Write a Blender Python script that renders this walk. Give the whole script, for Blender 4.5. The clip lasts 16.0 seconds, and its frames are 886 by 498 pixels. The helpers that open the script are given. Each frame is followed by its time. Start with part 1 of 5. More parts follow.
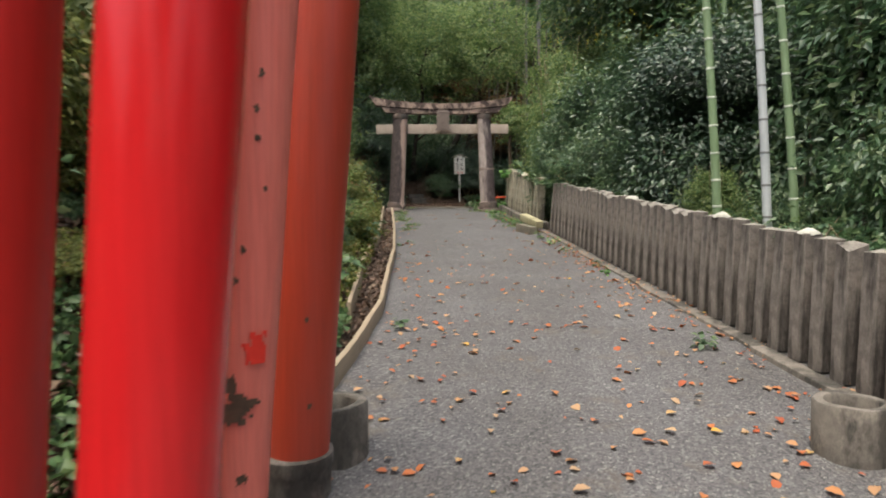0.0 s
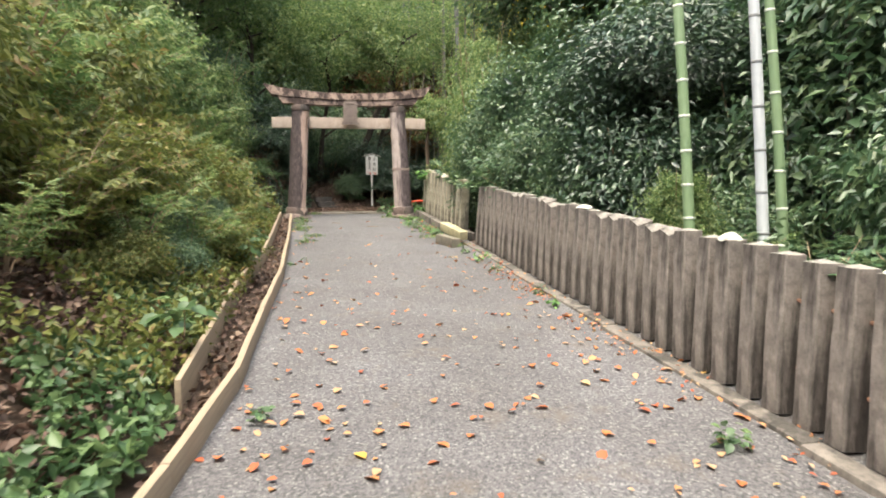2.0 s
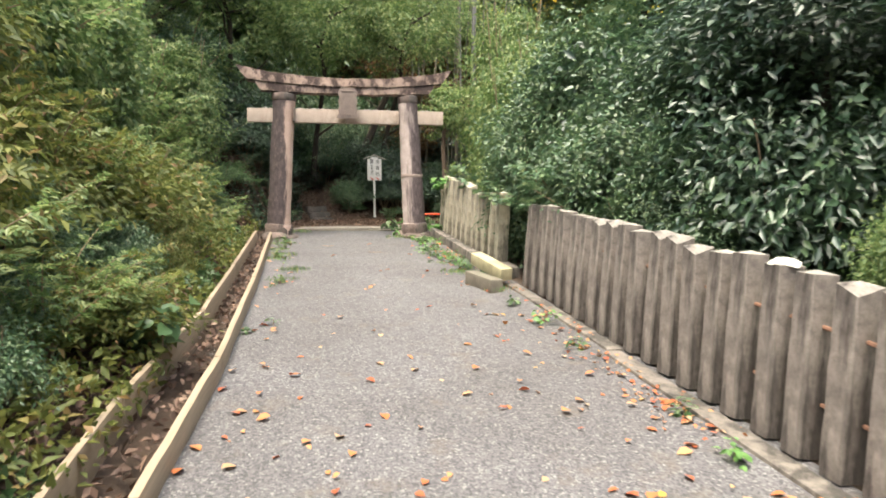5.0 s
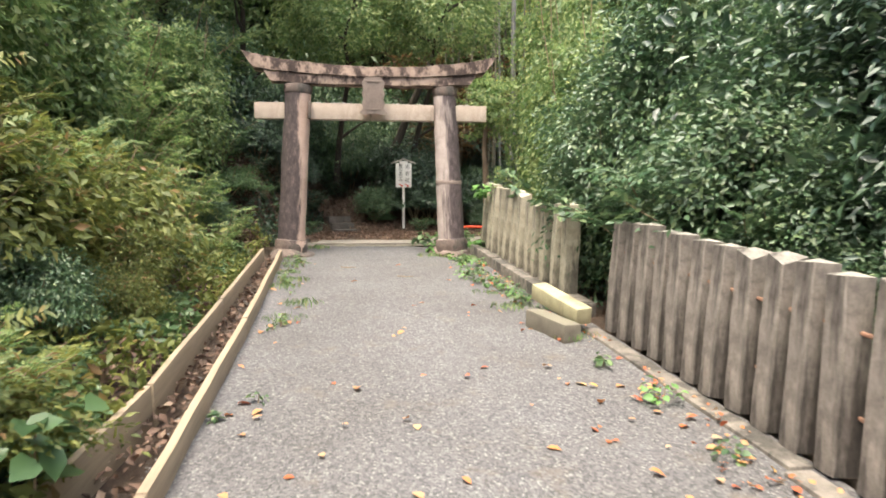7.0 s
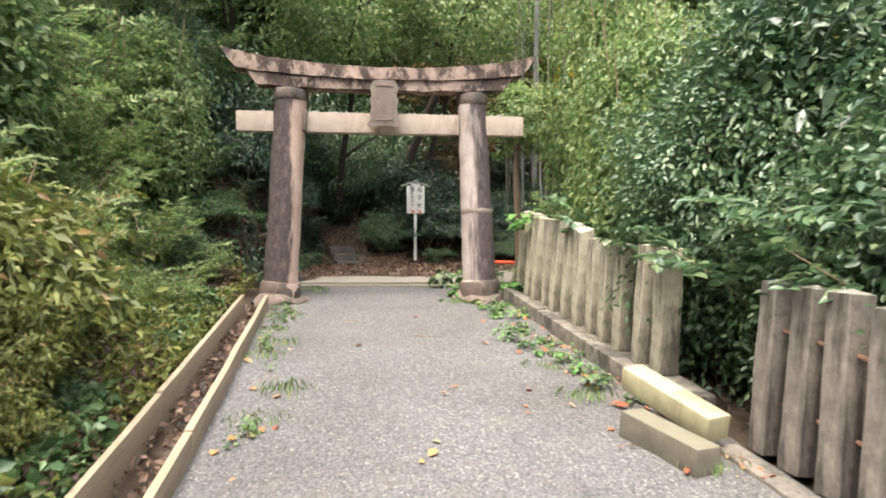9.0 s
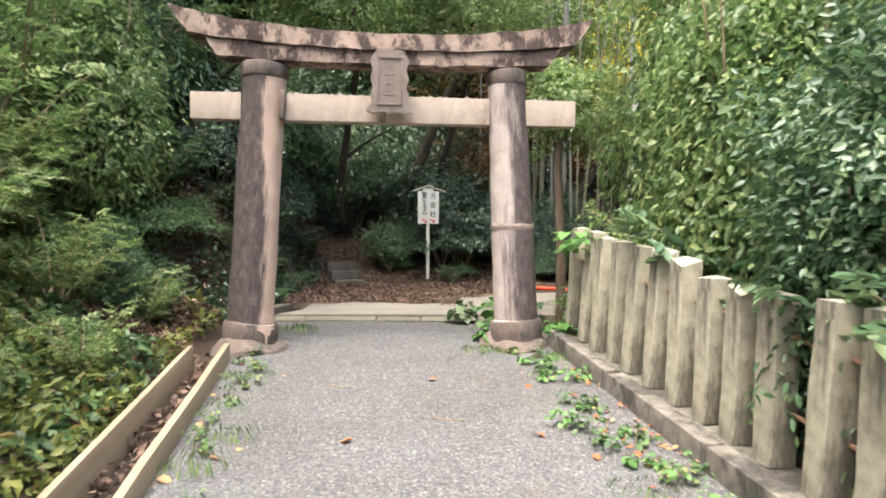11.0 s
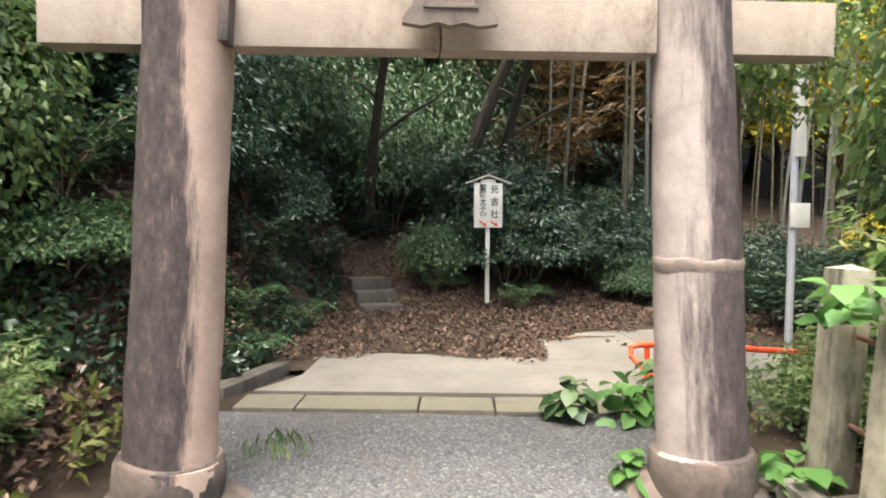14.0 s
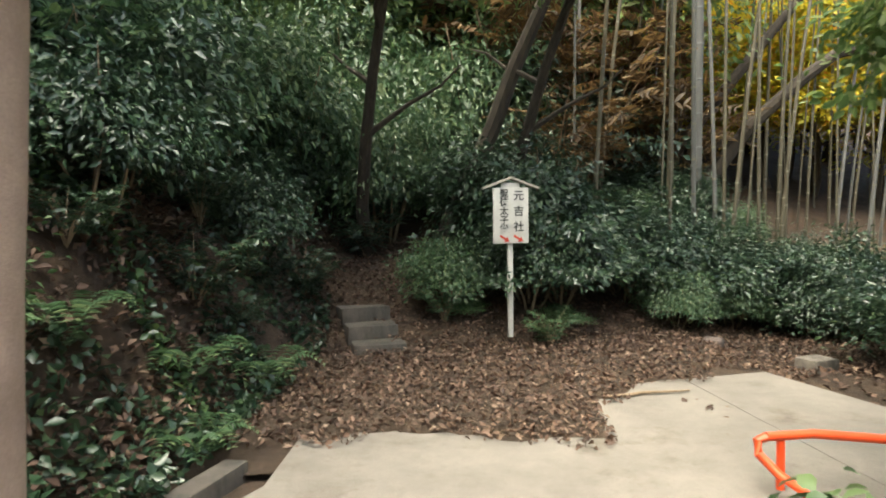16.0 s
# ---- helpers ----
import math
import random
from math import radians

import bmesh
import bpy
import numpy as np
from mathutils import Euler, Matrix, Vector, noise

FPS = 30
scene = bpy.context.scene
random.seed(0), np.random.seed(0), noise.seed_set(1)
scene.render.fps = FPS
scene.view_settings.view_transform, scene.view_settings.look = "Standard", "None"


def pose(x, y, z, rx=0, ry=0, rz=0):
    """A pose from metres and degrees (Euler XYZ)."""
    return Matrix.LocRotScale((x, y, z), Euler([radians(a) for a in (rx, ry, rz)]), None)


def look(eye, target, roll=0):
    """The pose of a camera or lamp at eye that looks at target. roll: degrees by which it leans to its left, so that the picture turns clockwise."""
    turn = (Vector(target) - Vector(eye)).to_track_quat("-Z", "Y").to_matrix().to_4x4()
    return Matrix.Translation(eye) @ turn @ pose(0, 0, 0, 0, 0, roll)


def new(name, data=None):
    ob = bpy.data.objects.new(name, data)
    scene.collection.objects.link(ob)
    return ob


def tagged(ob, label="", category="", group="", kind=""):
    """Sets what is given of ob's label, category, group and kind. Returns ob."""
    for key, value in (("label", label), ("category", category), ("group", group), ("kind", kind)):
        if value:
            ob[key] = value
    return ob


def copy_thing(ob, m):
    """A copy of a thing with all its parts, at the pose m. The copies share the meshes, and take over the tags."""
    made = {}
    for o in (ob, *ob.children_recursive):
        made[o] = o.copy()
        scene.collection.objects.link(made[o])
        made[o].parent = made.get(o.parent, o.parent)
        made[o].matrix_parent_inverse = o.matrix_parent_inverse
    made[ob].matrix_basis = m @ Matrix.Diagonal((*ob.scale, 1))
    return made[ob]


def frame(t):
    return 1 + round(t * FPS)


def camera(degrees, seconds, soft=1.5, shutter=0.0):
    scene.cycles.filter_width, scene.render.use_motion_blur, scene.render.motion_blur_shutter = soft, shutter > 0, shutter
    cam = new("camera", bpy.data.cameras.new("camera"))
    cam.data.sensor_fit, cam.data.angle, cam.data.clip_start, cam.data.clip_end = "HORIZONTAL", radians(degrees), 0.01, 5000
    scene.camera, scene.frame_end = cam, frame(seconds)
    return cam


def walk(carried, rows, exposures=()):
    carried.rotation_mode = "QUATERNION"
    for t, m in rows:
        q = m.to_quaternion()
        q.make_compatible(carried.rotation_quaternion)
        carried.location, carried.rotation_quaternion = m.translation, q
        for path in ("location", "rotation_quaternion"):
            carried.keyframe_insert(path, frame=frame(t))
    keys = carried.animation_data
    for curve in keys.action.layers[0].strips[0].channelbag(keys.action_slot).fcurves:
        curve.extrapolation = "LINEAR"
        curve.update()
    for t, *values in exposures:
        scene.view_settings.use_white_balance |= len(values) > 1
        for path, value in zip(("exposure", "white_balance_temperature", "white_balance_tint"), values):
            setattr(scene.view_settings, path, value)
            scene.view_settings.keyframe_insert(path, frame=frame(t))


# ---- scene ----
cam = camera(66.8, 16.0, soft=1.8, shutter=0.4)
# seconds, eye, target, roll
PATH = [
    (0.0, (0.057, -0.389, 1.579), (0.235, 1.598, 1.433), -0.40),
    (0.5, (0.173, 0.166, 1.616), (0.457, 2.14, 1.471), -0.42),
    (1.0, (0.34, 0.756, 1.647), (0.698, 2.718, 1.499), -0.44),
    (1.5, (0.374, 1.285, 1.698), (0.773, 3.239, 1.551), -0.44),
    (2.0, (0.465, 1.857, 1.683), (0.885, 3.807, 1.536), -0.41),
    (2.5, (0.574, 2.435, 1.73), (1.009, 4.381, 1.582), -0.36),
    (3.0, (0.628, 3.011, 1.81), (1.073, 4.955, 1.659), -0.31),
    (3.5, (0.788, 3.651, 1.849), (1.237, 5.593, 1.695), -0.25),
    (4.0, (0.817, 4.301, 1.911), (1.267, 6.244, 1.757), -0.15),
    (6.5, (0.948, 6.895, 1.963), (1.294, 8.861, 1.843), -0.05),
    (7.0, (1.016, 7.467, 2.023), (1.353, 9.434, 1.899), 0.00),
    (7.5, (1.0, 7.99, 2.068), (1.327, 9.96, 1.957), 0.03),
    (8.0, (1.071, 8.553, 2.1), (1.395, 10.524, 2.01), 0.07),
    (8.5, (1.072, 9.084, 2.14), (1.401, 11.056, 2.07), 0.17),
    (11.0, (1.291, 11.795, 2.369), (1.591, 13.772, 2.317), 0.33),
    (11.5, (1.361, 12.374, 2.383), (1.652, 14.352, 2.329), 0.46),
    (12.0, (1.362, 12.927, 2.417), (1.64, 14.907, 2.356), 0.52),
    (12.5, (1.34, 13.459, 2.487), (1.577, 15.443, 2.406), 0.54),
    (13.0, (1.403, 14.004, 2.542), (1.607, 15.991, 2.448), 0.53),
    (13.5, (1.38, 14.551, 2.586), (1.567, 16.54, 2.497), 0.45),
    (14.0, (1.425, 15.107, 2.629), (1.613, 17.096, 2.538), 0.28),
    (14.5, (1.367, 15.583, 2.672), (1.565, 17.572, 2.583), 0.02),
    (15.0, (1.362, 16.059, 2.698), (1.561, 18.047, 2.603), -0.28),
    (15.5, (1.447, 16.496, 2.76), (1.642, 18.484, 2.663), -0.54),
    (16.0, (1.431, 16.921, 2.82), (1.63, 18.908, 2.719), -0.70),
]
walk(cam, [(t, look(eye, target, roll)) for t, eye, target, roll in PATH], [(0.0, 0.85, 6300, 3.0), (0.5, 1.1, 6300, 3.0), (1.0, 1.32, 6300, 3.0), (1.5, 1.58, 6350, 3.0), (2.5, 1.78, 6400, 3.0), (7.0, 1.95, 6450, 3.5), (8.5, 2.0, 6350, 3.5), (11.0, 2.1, 6150, 4.0), (14.5, 2.15, 6200, 1.5), (16.0, 2.12, 6450, -2.0)])

# ---- light ----
SUN_ELEVATION, SUN_TURN = 71.0, 216.0
world = bpy.data.worlds.new("sky")
scene.world = world
world.use_nodes = True
wn, wl = world.node_tree.nodes, world.node_tree.links
wn.clear()
sky = wn.new("ShaderNodeTexSky")
sky.sky_type, sky.sun_disc = "NISHITA", False
sky.sun_elevation, sky.sun_rotation = radians(SUN_ELEVATION), radians(SUN_TURN)
sky.air_density, sky.dust_density, sky.ozone_density = 1.0, 8.0, 0.5
background = wn.new("ShaderNodeBackground")
background.inputs["Strength"].default_value = 0.15
world_out = wn.new("ShaderNodeOutputWorld")
wl.new(sky.outputs[0], background.inputs["Color"])
wl.new(background.outputs[0], world_out.inputs["Surface"])
sun = new("sun", bpy.data.lights.new("sun", "SUN"))
sun.data.energy, sun.data.angle, sun.data.color = 1.4, radians(48), (1.0, 0.94, 0.82)
a, b = radians(SUN_TURN), radians(SUN_ELEVATION)
sun.matrix_world = look((0, 0, 30), (-30 * math.sin(a) * math.cos(b), -30 * math.cos(a) * math.cos(b), 30 - 30 * math.sin(b)))


# ---- materials ----
def shader(name):
    m = bpy.data.materials.new(name)
    m.use_nodes = True
    t = m.node_tree
    return m, t.nodes, t.links, t.nodes["Principled BSDF"]


def texture(n, l, scale, detail=5.0, rough=0.6, stretch=(1, 1, 1), kind="Object", turn=(0, 0, 0)):
    """A noise texture at real size; returns its value output."""
    c = n.new("ShaderNodeTexCoord")
    mp = n.new("ShaderNodeMapping")
    mp.inputs["Scale"].default_value = stretch
    mp.inputs["Rotation"].default_value = turn
    x = n.new("ShaderNodeTexNoise")
    x.inputs["Scale"].default_value, x.inputs["Detail"].default_value, x.inputs["Roughness"].default_value = scale, detail, rough
    l.new(c.outputs[kind], mp.inputs["Vector"])
    l.new(mp.outputs["Vector"], x.inputs["Vector"])
    return x.outputs["Fac"]


def ramp(n, l, value, stops):
    r = n.new("ShaderNodeValToRGB")
    e = r.color_ramp.elements
    while len(e) < len(stops):
        e.new(0.5)
    for k, (at, col) in zip(e, stops):
        k.position, k.color = at, (*col, 1)
    l.new(value, r.inputs["Fac"])
    return r.outputs["Color"]


def mixed(n, l, fac, one, two, how="MIX"):
    x = n.new("ShaderNodeMix")
    x.data_type, x.blend_type = "RGBA", how
    for key, v in (("Factor", fac), ("A", one), ("B", two)):
        sock = [i for i in x.inputs if i.name == key and i.type == ("VALUE" if key == "Factor" else "RGBA")][0]
        if isinstance(v, (int, float)):
            sock.default_value = v
        elif isinstance(v, tuple):
            sock.default_value = (*v, 1)
        else:
            l.new(v, sock)
    return [o for o in x.outputs if o.type == "RGBA"][0]


def bump(n, l, p, value, strength=0.4, distance=0.01):
    x = n.new("ShaderNodeBump")
    x.inputs["Strength"].default_value, x.inputs["Distance"].default_value = strength, distance
    l.new(value, x.inputs["Height"])
    l.new(x.outputs[0], p.inputs["Normal"])


def leaf_material(name, stops, rough=0.45, through_light=0.35, gloss=0.5):
    """Leaves: colour by leaf, and light that shines through the blade."""
    m, n, l, p = shader(name)
    g = n.new("ShaderNodeNewGeometry")
    col = ramp(n, l, g.outputs["Random Per Island"], stops)
    col = mixed(n, l, 0.35, col, ramp(n, l, texture(n, l, 0.9, 3, kind="Object"), [(0.3, (0.45, 0.45, 0.45)), (0.7, (1.25, 1.2, 1.0))]), "MULTIPLY")
    l.new(col, p.inputs["Base Color"])
    p.inputs["Roughness"].default_value = rough
    p.inputs["Specular IOR Level"].default_value = gloss
    tr = n.new("ShaderNodeBsdfTranslucent")
    l.new(col, tr.inputs["Color"])
    mx = n.new("ShaderNodeMixShader")
    mx.inputs[0].default_value = through_light
    l.new(p.outputs[0], mx.inputs[1])
    l.new(tr.outputs[0], mx.inputs[2])
    l.new(mx.outputs[0], n["Material Output"].inputs["Surface"])
    return m


def stone_material(name, dark, light, stain, scale=6.0, streaks=True, rough=0.9, top_tint=None, streak=(0.50, 0.62), side=0.0, run=(1, 1, 0.16)):
    m, n, l, p = shader(name)
    base = ramp(n, l, texture(n, l, scale, 8, 0.7), [(0.3, dark), (0.72, light)])
    # the dirt itself is mottled, and worn through in specks
    stain = ramp(n, l, texture(n, l, 17, 7, 0.75, (1, 1, 0.45)), [(0.34, tuple(0.62 * v for v in stain)), (0.56, tuple(1.35 * v for v in stain)), (0.72, tuple(0.5 * a + 0.5 * b for a, b in zip(dark, stain)))])
    if streaks and side:
        # runs of dirt that keep to one side of the shaft
        c = n.new("ShaderNodeTexCoord")
        sx = n.new("ShaderNodeSeparateXYZ")
        l.new(c.outputs["Object"], sx.inputs[0])
        gain = n.new("ShaderNodeMath")
        gain.operation = "MULTIPLY_ADD"
        l.new(sx.outputs["X"], gain.inputs[0])
        gain.inputs[1].default_value = side
        l.new(texture(n, l, 3.2, 7, 0.7, (1, 1, 0.13)), gain.inputs[2])
        base = mixed(n, l, ramp(n, l, gain.outputs[0], [(streak[0], (0, 0, 0)), (streak[1], (1, 1, 1))]), base, stain)
    elif streaks:
        base = mixed(n, l, ramp(n, l, texture(n, l, 3.2, 6, 0.7, run), [(streak[0], (0, 0, 0)), (streak[1], (1, 1, 1))]), base, stain)
    grain = texture(n, l, 140, 3, 0.7)
    base = mixed(n, l, 0.5, base, ramp(n, l, grain, [(0.3, (0.62, 0.62, 0.62)), (0.7, (1.15, 1.15, 1.15))]), "MULTIPLY")
    # Faces that point up take noise patches of this colour; moss green on the lintels.
    if top_tint:
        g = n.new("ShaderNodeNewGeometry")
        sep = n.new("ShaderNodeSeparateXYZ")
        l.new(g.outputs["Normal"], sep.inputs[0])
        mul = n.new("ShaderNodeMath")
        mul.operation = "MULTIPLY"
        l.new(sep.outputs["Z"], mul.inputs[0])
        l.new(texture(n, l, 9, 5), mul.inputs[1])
        base = mixed(n, l, ramp(n, l, mul.outputs[0], [(0.30, (0, 0, 0)), (0.48, (1, 1, 1))]), base, top_tint)
    l.new(base, p.inputs["Base Color"])
    p.inputs["Roughness"].default_value = rough
    bump(n, l, p, mixed(n, l, 0.4, grain, texture(n, l, 22, 6)), 0.5, 0.012)
    return m


def plain_material(name, one, two, scale=20.0, rough=0.6, stretch=(1, 1, 1), relief=0.2):
    m, n, l, p = shader(name)
    f = texture(n, l, scale, 6, 0.65, stretch)
    l.new(ramp(n, l, f, [(0.3, one), (0.7, two)]), p.inputs["Base Color"])
    p.inputs["Roughness"].default_value = rough
    bump(n, l, p, f, relief, 0.004)
    return m


def gravel_material():
    m, n, l, p = shader("gravel")
    c = n.new("ShaderNodeTexCoord")
    v = n.new("ShaderNodeTexVoronoi")
    v.inputs["Scale"].default_value = 75
    l.new(c.outputs["Object"], v.inputs["Vector"])
    sep = n.new("ShaderNodeSeparateColor")
    l.new(v.outputs["Color"], sep.inputs[0])
    base = ramp(n, l, sep.outputs[0], [(0.0, (0.052, 0.050, 0.053)), (0.5, (0.092, 0.088, 0.092)), (0.9, (0.135, 0.129, 0.132)), (1.0, (0.22, 0.21, 0.205))])
    base = mixed(n, l, 0.7, base, ramp(n, l, texture(n, l, 0.8, 6, 0.6), [(0.3, (0.68, 0.64, 0.60)), (0.7, (1.22, 1.21, 1.22))]), "MULTIPLY")
    base = mixed(n, l, ramp(n, l, texture(n, l, 2.7, 6, 0.7), [(0.56, (0, 0, 0)), (0.78, (1, 1, 1))]), base, (0.115, 0.094, 0.075))
    l.new(base, p.inputs["Base Color"])
    p.inputs["Roughness"].default_value = 0.95
    bump(n, l, p, v.outputs["Distance"], 0.5, 0.008)
    return m


def soil_material(name, one, two, three):
    m, n, l, p = shader(name)
    base = ramp(n, l, texture(n, l, 3, 8, 0.75), [(0.3, one), (0.55, two), (0.75, three)])
    base = mixed(n, l, 0.6, base, ramp(n, l, texture(n, l, 45, 4, 0.7), [(0.3, (0.5, 0.5, 0.5)), (0.7, (1.3, 1.3, 1.3))]), "MULTIPLY")
    l.new(base, p.inputs["Base Color"])
    p.inputs["Roughness"].default_value = 1.0
    bump(n, l, p, texture(n, l, 30, 8, 0.8), 0.9, 0.04)
    return m


def paint_material(name, fresh, worn, bare, rough, wear=0.7):
    """Red lacquer on wood: sound or faded, with bare patches."""
    m, n, l, p = shader(name)
    base = ramp(n, l, texture(n, l, 2.5, 6, 0.7, (1, 1, 0.25)), [(0.35, fresh), (0.65, worn)])
    base = mixed(n, l, 0.5, base, ramp(n, l, texture(n, l, 60, 4, 0.6, (1, 1, 0.03)), [(0.3, (0.75, 0.72, 0.72)), (0.7, (1.1, 1.1, 1.1))]), "MULTIPLY")
    base = mixed(n, l, ramp(n, l, texture(n, l, 7, 5, 0.55), [(wear, (0, 0, 0)), (wear + 0.03, (1, 1, 1))]), base, bare)
    l.new(base, p.inputs["Base Color"])
    p.inputs["Roughness"].default_value = rough
    bump(n, l, p, texture(n, l, 40, 5, 0.6, (1, 1, 0.05)), 0.15, 0.004)
    return m


def bamboo_material(name, one, two, ring):
    m, n, l, p = shader(name)
    base = ramp(n, l, texture(n, l, 5, 6, 0.7, (1, 1, 0.3)), [(0.3, one), (0.7, two)])
    base = mixed(n, l, 0.4, base, ramp(n, l, texture(n, l, 60, 4, 0.6, (1, 1, 0.05)), [(0.3, (0.7, 0.7, 0.7)), (0.7, (1.15, 1.15, 1.15))]), "MULTIPLY")
    l.new(base, p.inputs["Base Color"])
    p.inputs["Roughness"].default_value = 0.5
    return m


GRAVEL = gravel_material()
SOIL = soil_material("leaf_mould", (0.030, 0.019, 0.012), (0.070, 0.043, 0.027), (0.135, 0.088, 0.055))
STONE = stone_material("weathered_granite", (0.36, 0.25, 0.205), (0.56, 0.41, 0.34), (0.062, 0.046, 0.046), 4.0, streak=(0.37, 0.46), side=-1.5)
STONE_RIGHT = stone_material("patched_granite", (0.30, 0.24, 0.22), (0.52, 0.43, 0.40), (0.070, 0.052, 0.054), 4.0, streak=(0.38, 0.50), side=0.8)
STONE_BEAM = stone_material("pale_granite", (0.36, 0.285, 0.235), (0.52, 0.42, 0.355), (0.25, 0.19, 0.15), 2.6, streak=(0.54, 0.70), run=(1, 1, 0.6))
STONE_PLAQUE = stone_material("plaque_granite", (0.20, 0.15, 0.13), (0.33, 0.26, 0.225), (0.10, 0.075, 0.065), 7.0, streak=(0.55, 0.68), run=(1, 1, 0.5))
# One dark tone for the steps and the low kerb beside the landing.
DARK_STONE = stone_material("dark_stone", (0.06, 0.05, 0.042), (0.13, 0.11, 0.095), (0.05, 0.045, 0.04), 5.0)
STONE_TOP = stone_material("mossy_granite", (0.22, 0.155, 0.125), (0.44, 0.32, 0.265), (0.055, 0.036, 0.032), 7.0, streak=(0.44, 0.53), run=(1.5, 1.5, 0.9), top_tint=(0.10, 0.13, 0.025))
STONE_BASE = stone_material("rough_granite", (0.085, 0.060, 0.052), (0.20, 0.15, 0.13), (0.06, 0.05, 0.045), 7.0, streak=(0.5, 0.6), run=(1, 1, 0.7))
# Upward faces of the fence posts take a pale buff in patches.
CONCRETE = stone_material("fence_concrete", (0.105, 0.088, 0.078), (0.30, 0.258, 0.228), (0.045, 0.037, 0.033), 9.0, streak=(0.44, 0.58), run=(1.6, 1.6, 0.25), top_tint=(0.25, 0.23, 0.20))
CONCRETE_PALE = stone_material("pale_fence_concrete", (0.22, 0.195, 0.145), (0.50, 0.445, 0.345), (0.10, 0.088, 0.068), 6.0, streak=(0.47, 0.58), run=(1.4, 1.4, 0.3), top_tint=(0.36, 0.33, 0.27))
CONCRETE_RING = stone_material("old_concrete", (0.10, 0.086, 0.074), (0.25, 0.215, 0.185), (0.05, 0.044, 0.038), 7.0, streak=(0.46, 0.58), run=(1, 1, 0.5))
SLAB = stone_material("slab_concrete", (0.15, 0.132, 0.115), (0.235, 0.208, 0.182), (0.105, 0.085, 0.066), 2.0, streak=(0.54, 0.74), run=(0.6, 0.6, 0.6))
KERB = stone_material("kerb_concrete", (0.10, 0.085, 0.066), (0.20, 0.175, 0.14), (0.12, 0.10, 0.075), 4.0, streaks=False, top_tint=(0.15, 0.135, 0.10))
PLANK = plain_material("weathered_board", (0.20, 0.152, 0.105), (0.34, 0.265, 0.185), 14, 0.8, (1, 0.08, 1), 0.4)
YELLOW_STONE = stone_material("lichen_stone", (0.28, 0.25, 0.15), (0.46, 0.415, 0.26), (0.2, 0.17, 0.11), 6.0)
LICHEN = stone_material("white_lichen", (0.40, 0.38, 0.33), (0.58, 0.56, 0.50), (0.3, 0.28, 0.22), 20, False)
RED_NEW = paint_material("fresh_red_lacquer", (0.72, 0.018, 0.022), (0.66, 0.015, 0.018), (0.3, 0.01, 0.01), 0.2, 0.95)
RED_DARK = paint_material("deep_red_lacquer", (0.52, 0.014, 0.010), (0.44, 0.012, 0.009), (0.2, 0.01, 0.01), 0.4, 0.95)
RED_PINK = paint_material("faded_red_paint", (0.68, 0.15, 0.11), (0.74, 0.20, 0.15), (0.10, 0.05, 0.03), 0.5, 0.74)
RED_ORANGE = paint_material("faded_vermilion_paint", (0.42, 0.042, 0.017), (0.34, 0.048, 0.026), (0.12, 0.06, 0.03), 0.45, 0.74)
RED_BRIGHT = plain_material("bright_red_paint", (0.80, 0.04, 0.02), (0.72, 0.03, 0.018), 15, 0.4, relief=0.05)
BARE_WOOD = plain_material("bare_dark_wood", (0.06, 0.035, 0.022), (0.12, 0.07, 0.045), 25, 0.9)
RAIL_PAINT = plain_material("orange_rail_paint", (0.80, 0.09, 0.02), (0.75, 0.07, 0.018), 10, 0.45, relief=0.05)
RUST = plain_material("rusty_iron", (0.16, 0.08, 0.05), (0.28, 0.15, 0.10), 40, 0.9)
WHITE = plain_material("white_paint", (0.50, 0.48, 0.45), (0.62, 0.60, 0.56), 8, 0.6, relief=0.05)
BLACK = plain_material("black_paint", (0.02, 0.02, 0.02), (0.03, 0.03, 0.03), 8, 0.6, relief=0.0)
SIGN_RED = plain_material("red_paint", (0.50, 0.05, 0.03), (0.55, 0.06, 0.03), 8, 0.6, relief=0.0)
GREY_WOOD = plain_material("grey_wood", (0.34, 0.30, 0.26), (0.48, 0.44, 0.38), 20, 0.8, (1, 1, 0.1))
BARK = plain_material("dark_bark", (0.022, 0.017, 0.013), (0.062, 0.047, 0.034), 18, 0.95, (1, 1, 0.25), 1.0)
BARK_BROWN = plain_material("brown_bark", (0.07, 0.048, 0.034), (0.17, 0.12, 0.085), 18, 0.95, (1, 1, 0.25), 0.8)
TWIG = plain_material("dry_twig", (0.16, 0.11, 0.07), (0.30, 0.22, 0.15), 18, 0.95, (1, 1, 0.25), 0.5)
BAMBOO_GREEN = bamboo_material("green_bamboo", (0.17, 0.25, 0.13), (0.24, 0.32, 0.18), (0.5, 0.5, 0.4))
BAMBOO_PALE = bamboo_material("pale_bamboo", (0.42, 0.44, 0.46), (0.56, 0.57, 0.58), (0.3, 0.3, 0.3))
BAMBOO_BROWN = bamboo_material("dull_bamboo", (0.060, 0.052, 0.036), (0.135, 0.115, 0.078), (0.3, 0.3, 0.2))
BAMBOO_GREY = bamboo_material("grey_bamboo", (0.085, 0.082, 0.078), (0.165, 0.16, 0.15), (0.3, 0.3, 0.3))
NODE_PALE = plain_material("bamboo_node_bloom", (0.58, 0.60, 0.52), (0.70, 0.70, 0.62), 30, 0.7)
NODE_GROVE = plain_material("grove_bamboo_node", (0.15, 0.135, 0.10), (0.22, 0.20, 0.15), 30, 0.7)
NODE_DARK = plain_material("bamboo_node_dark", (0.16, 0.16, 0.16), (0.22, 0.22, 0.22), 30, 0.7)
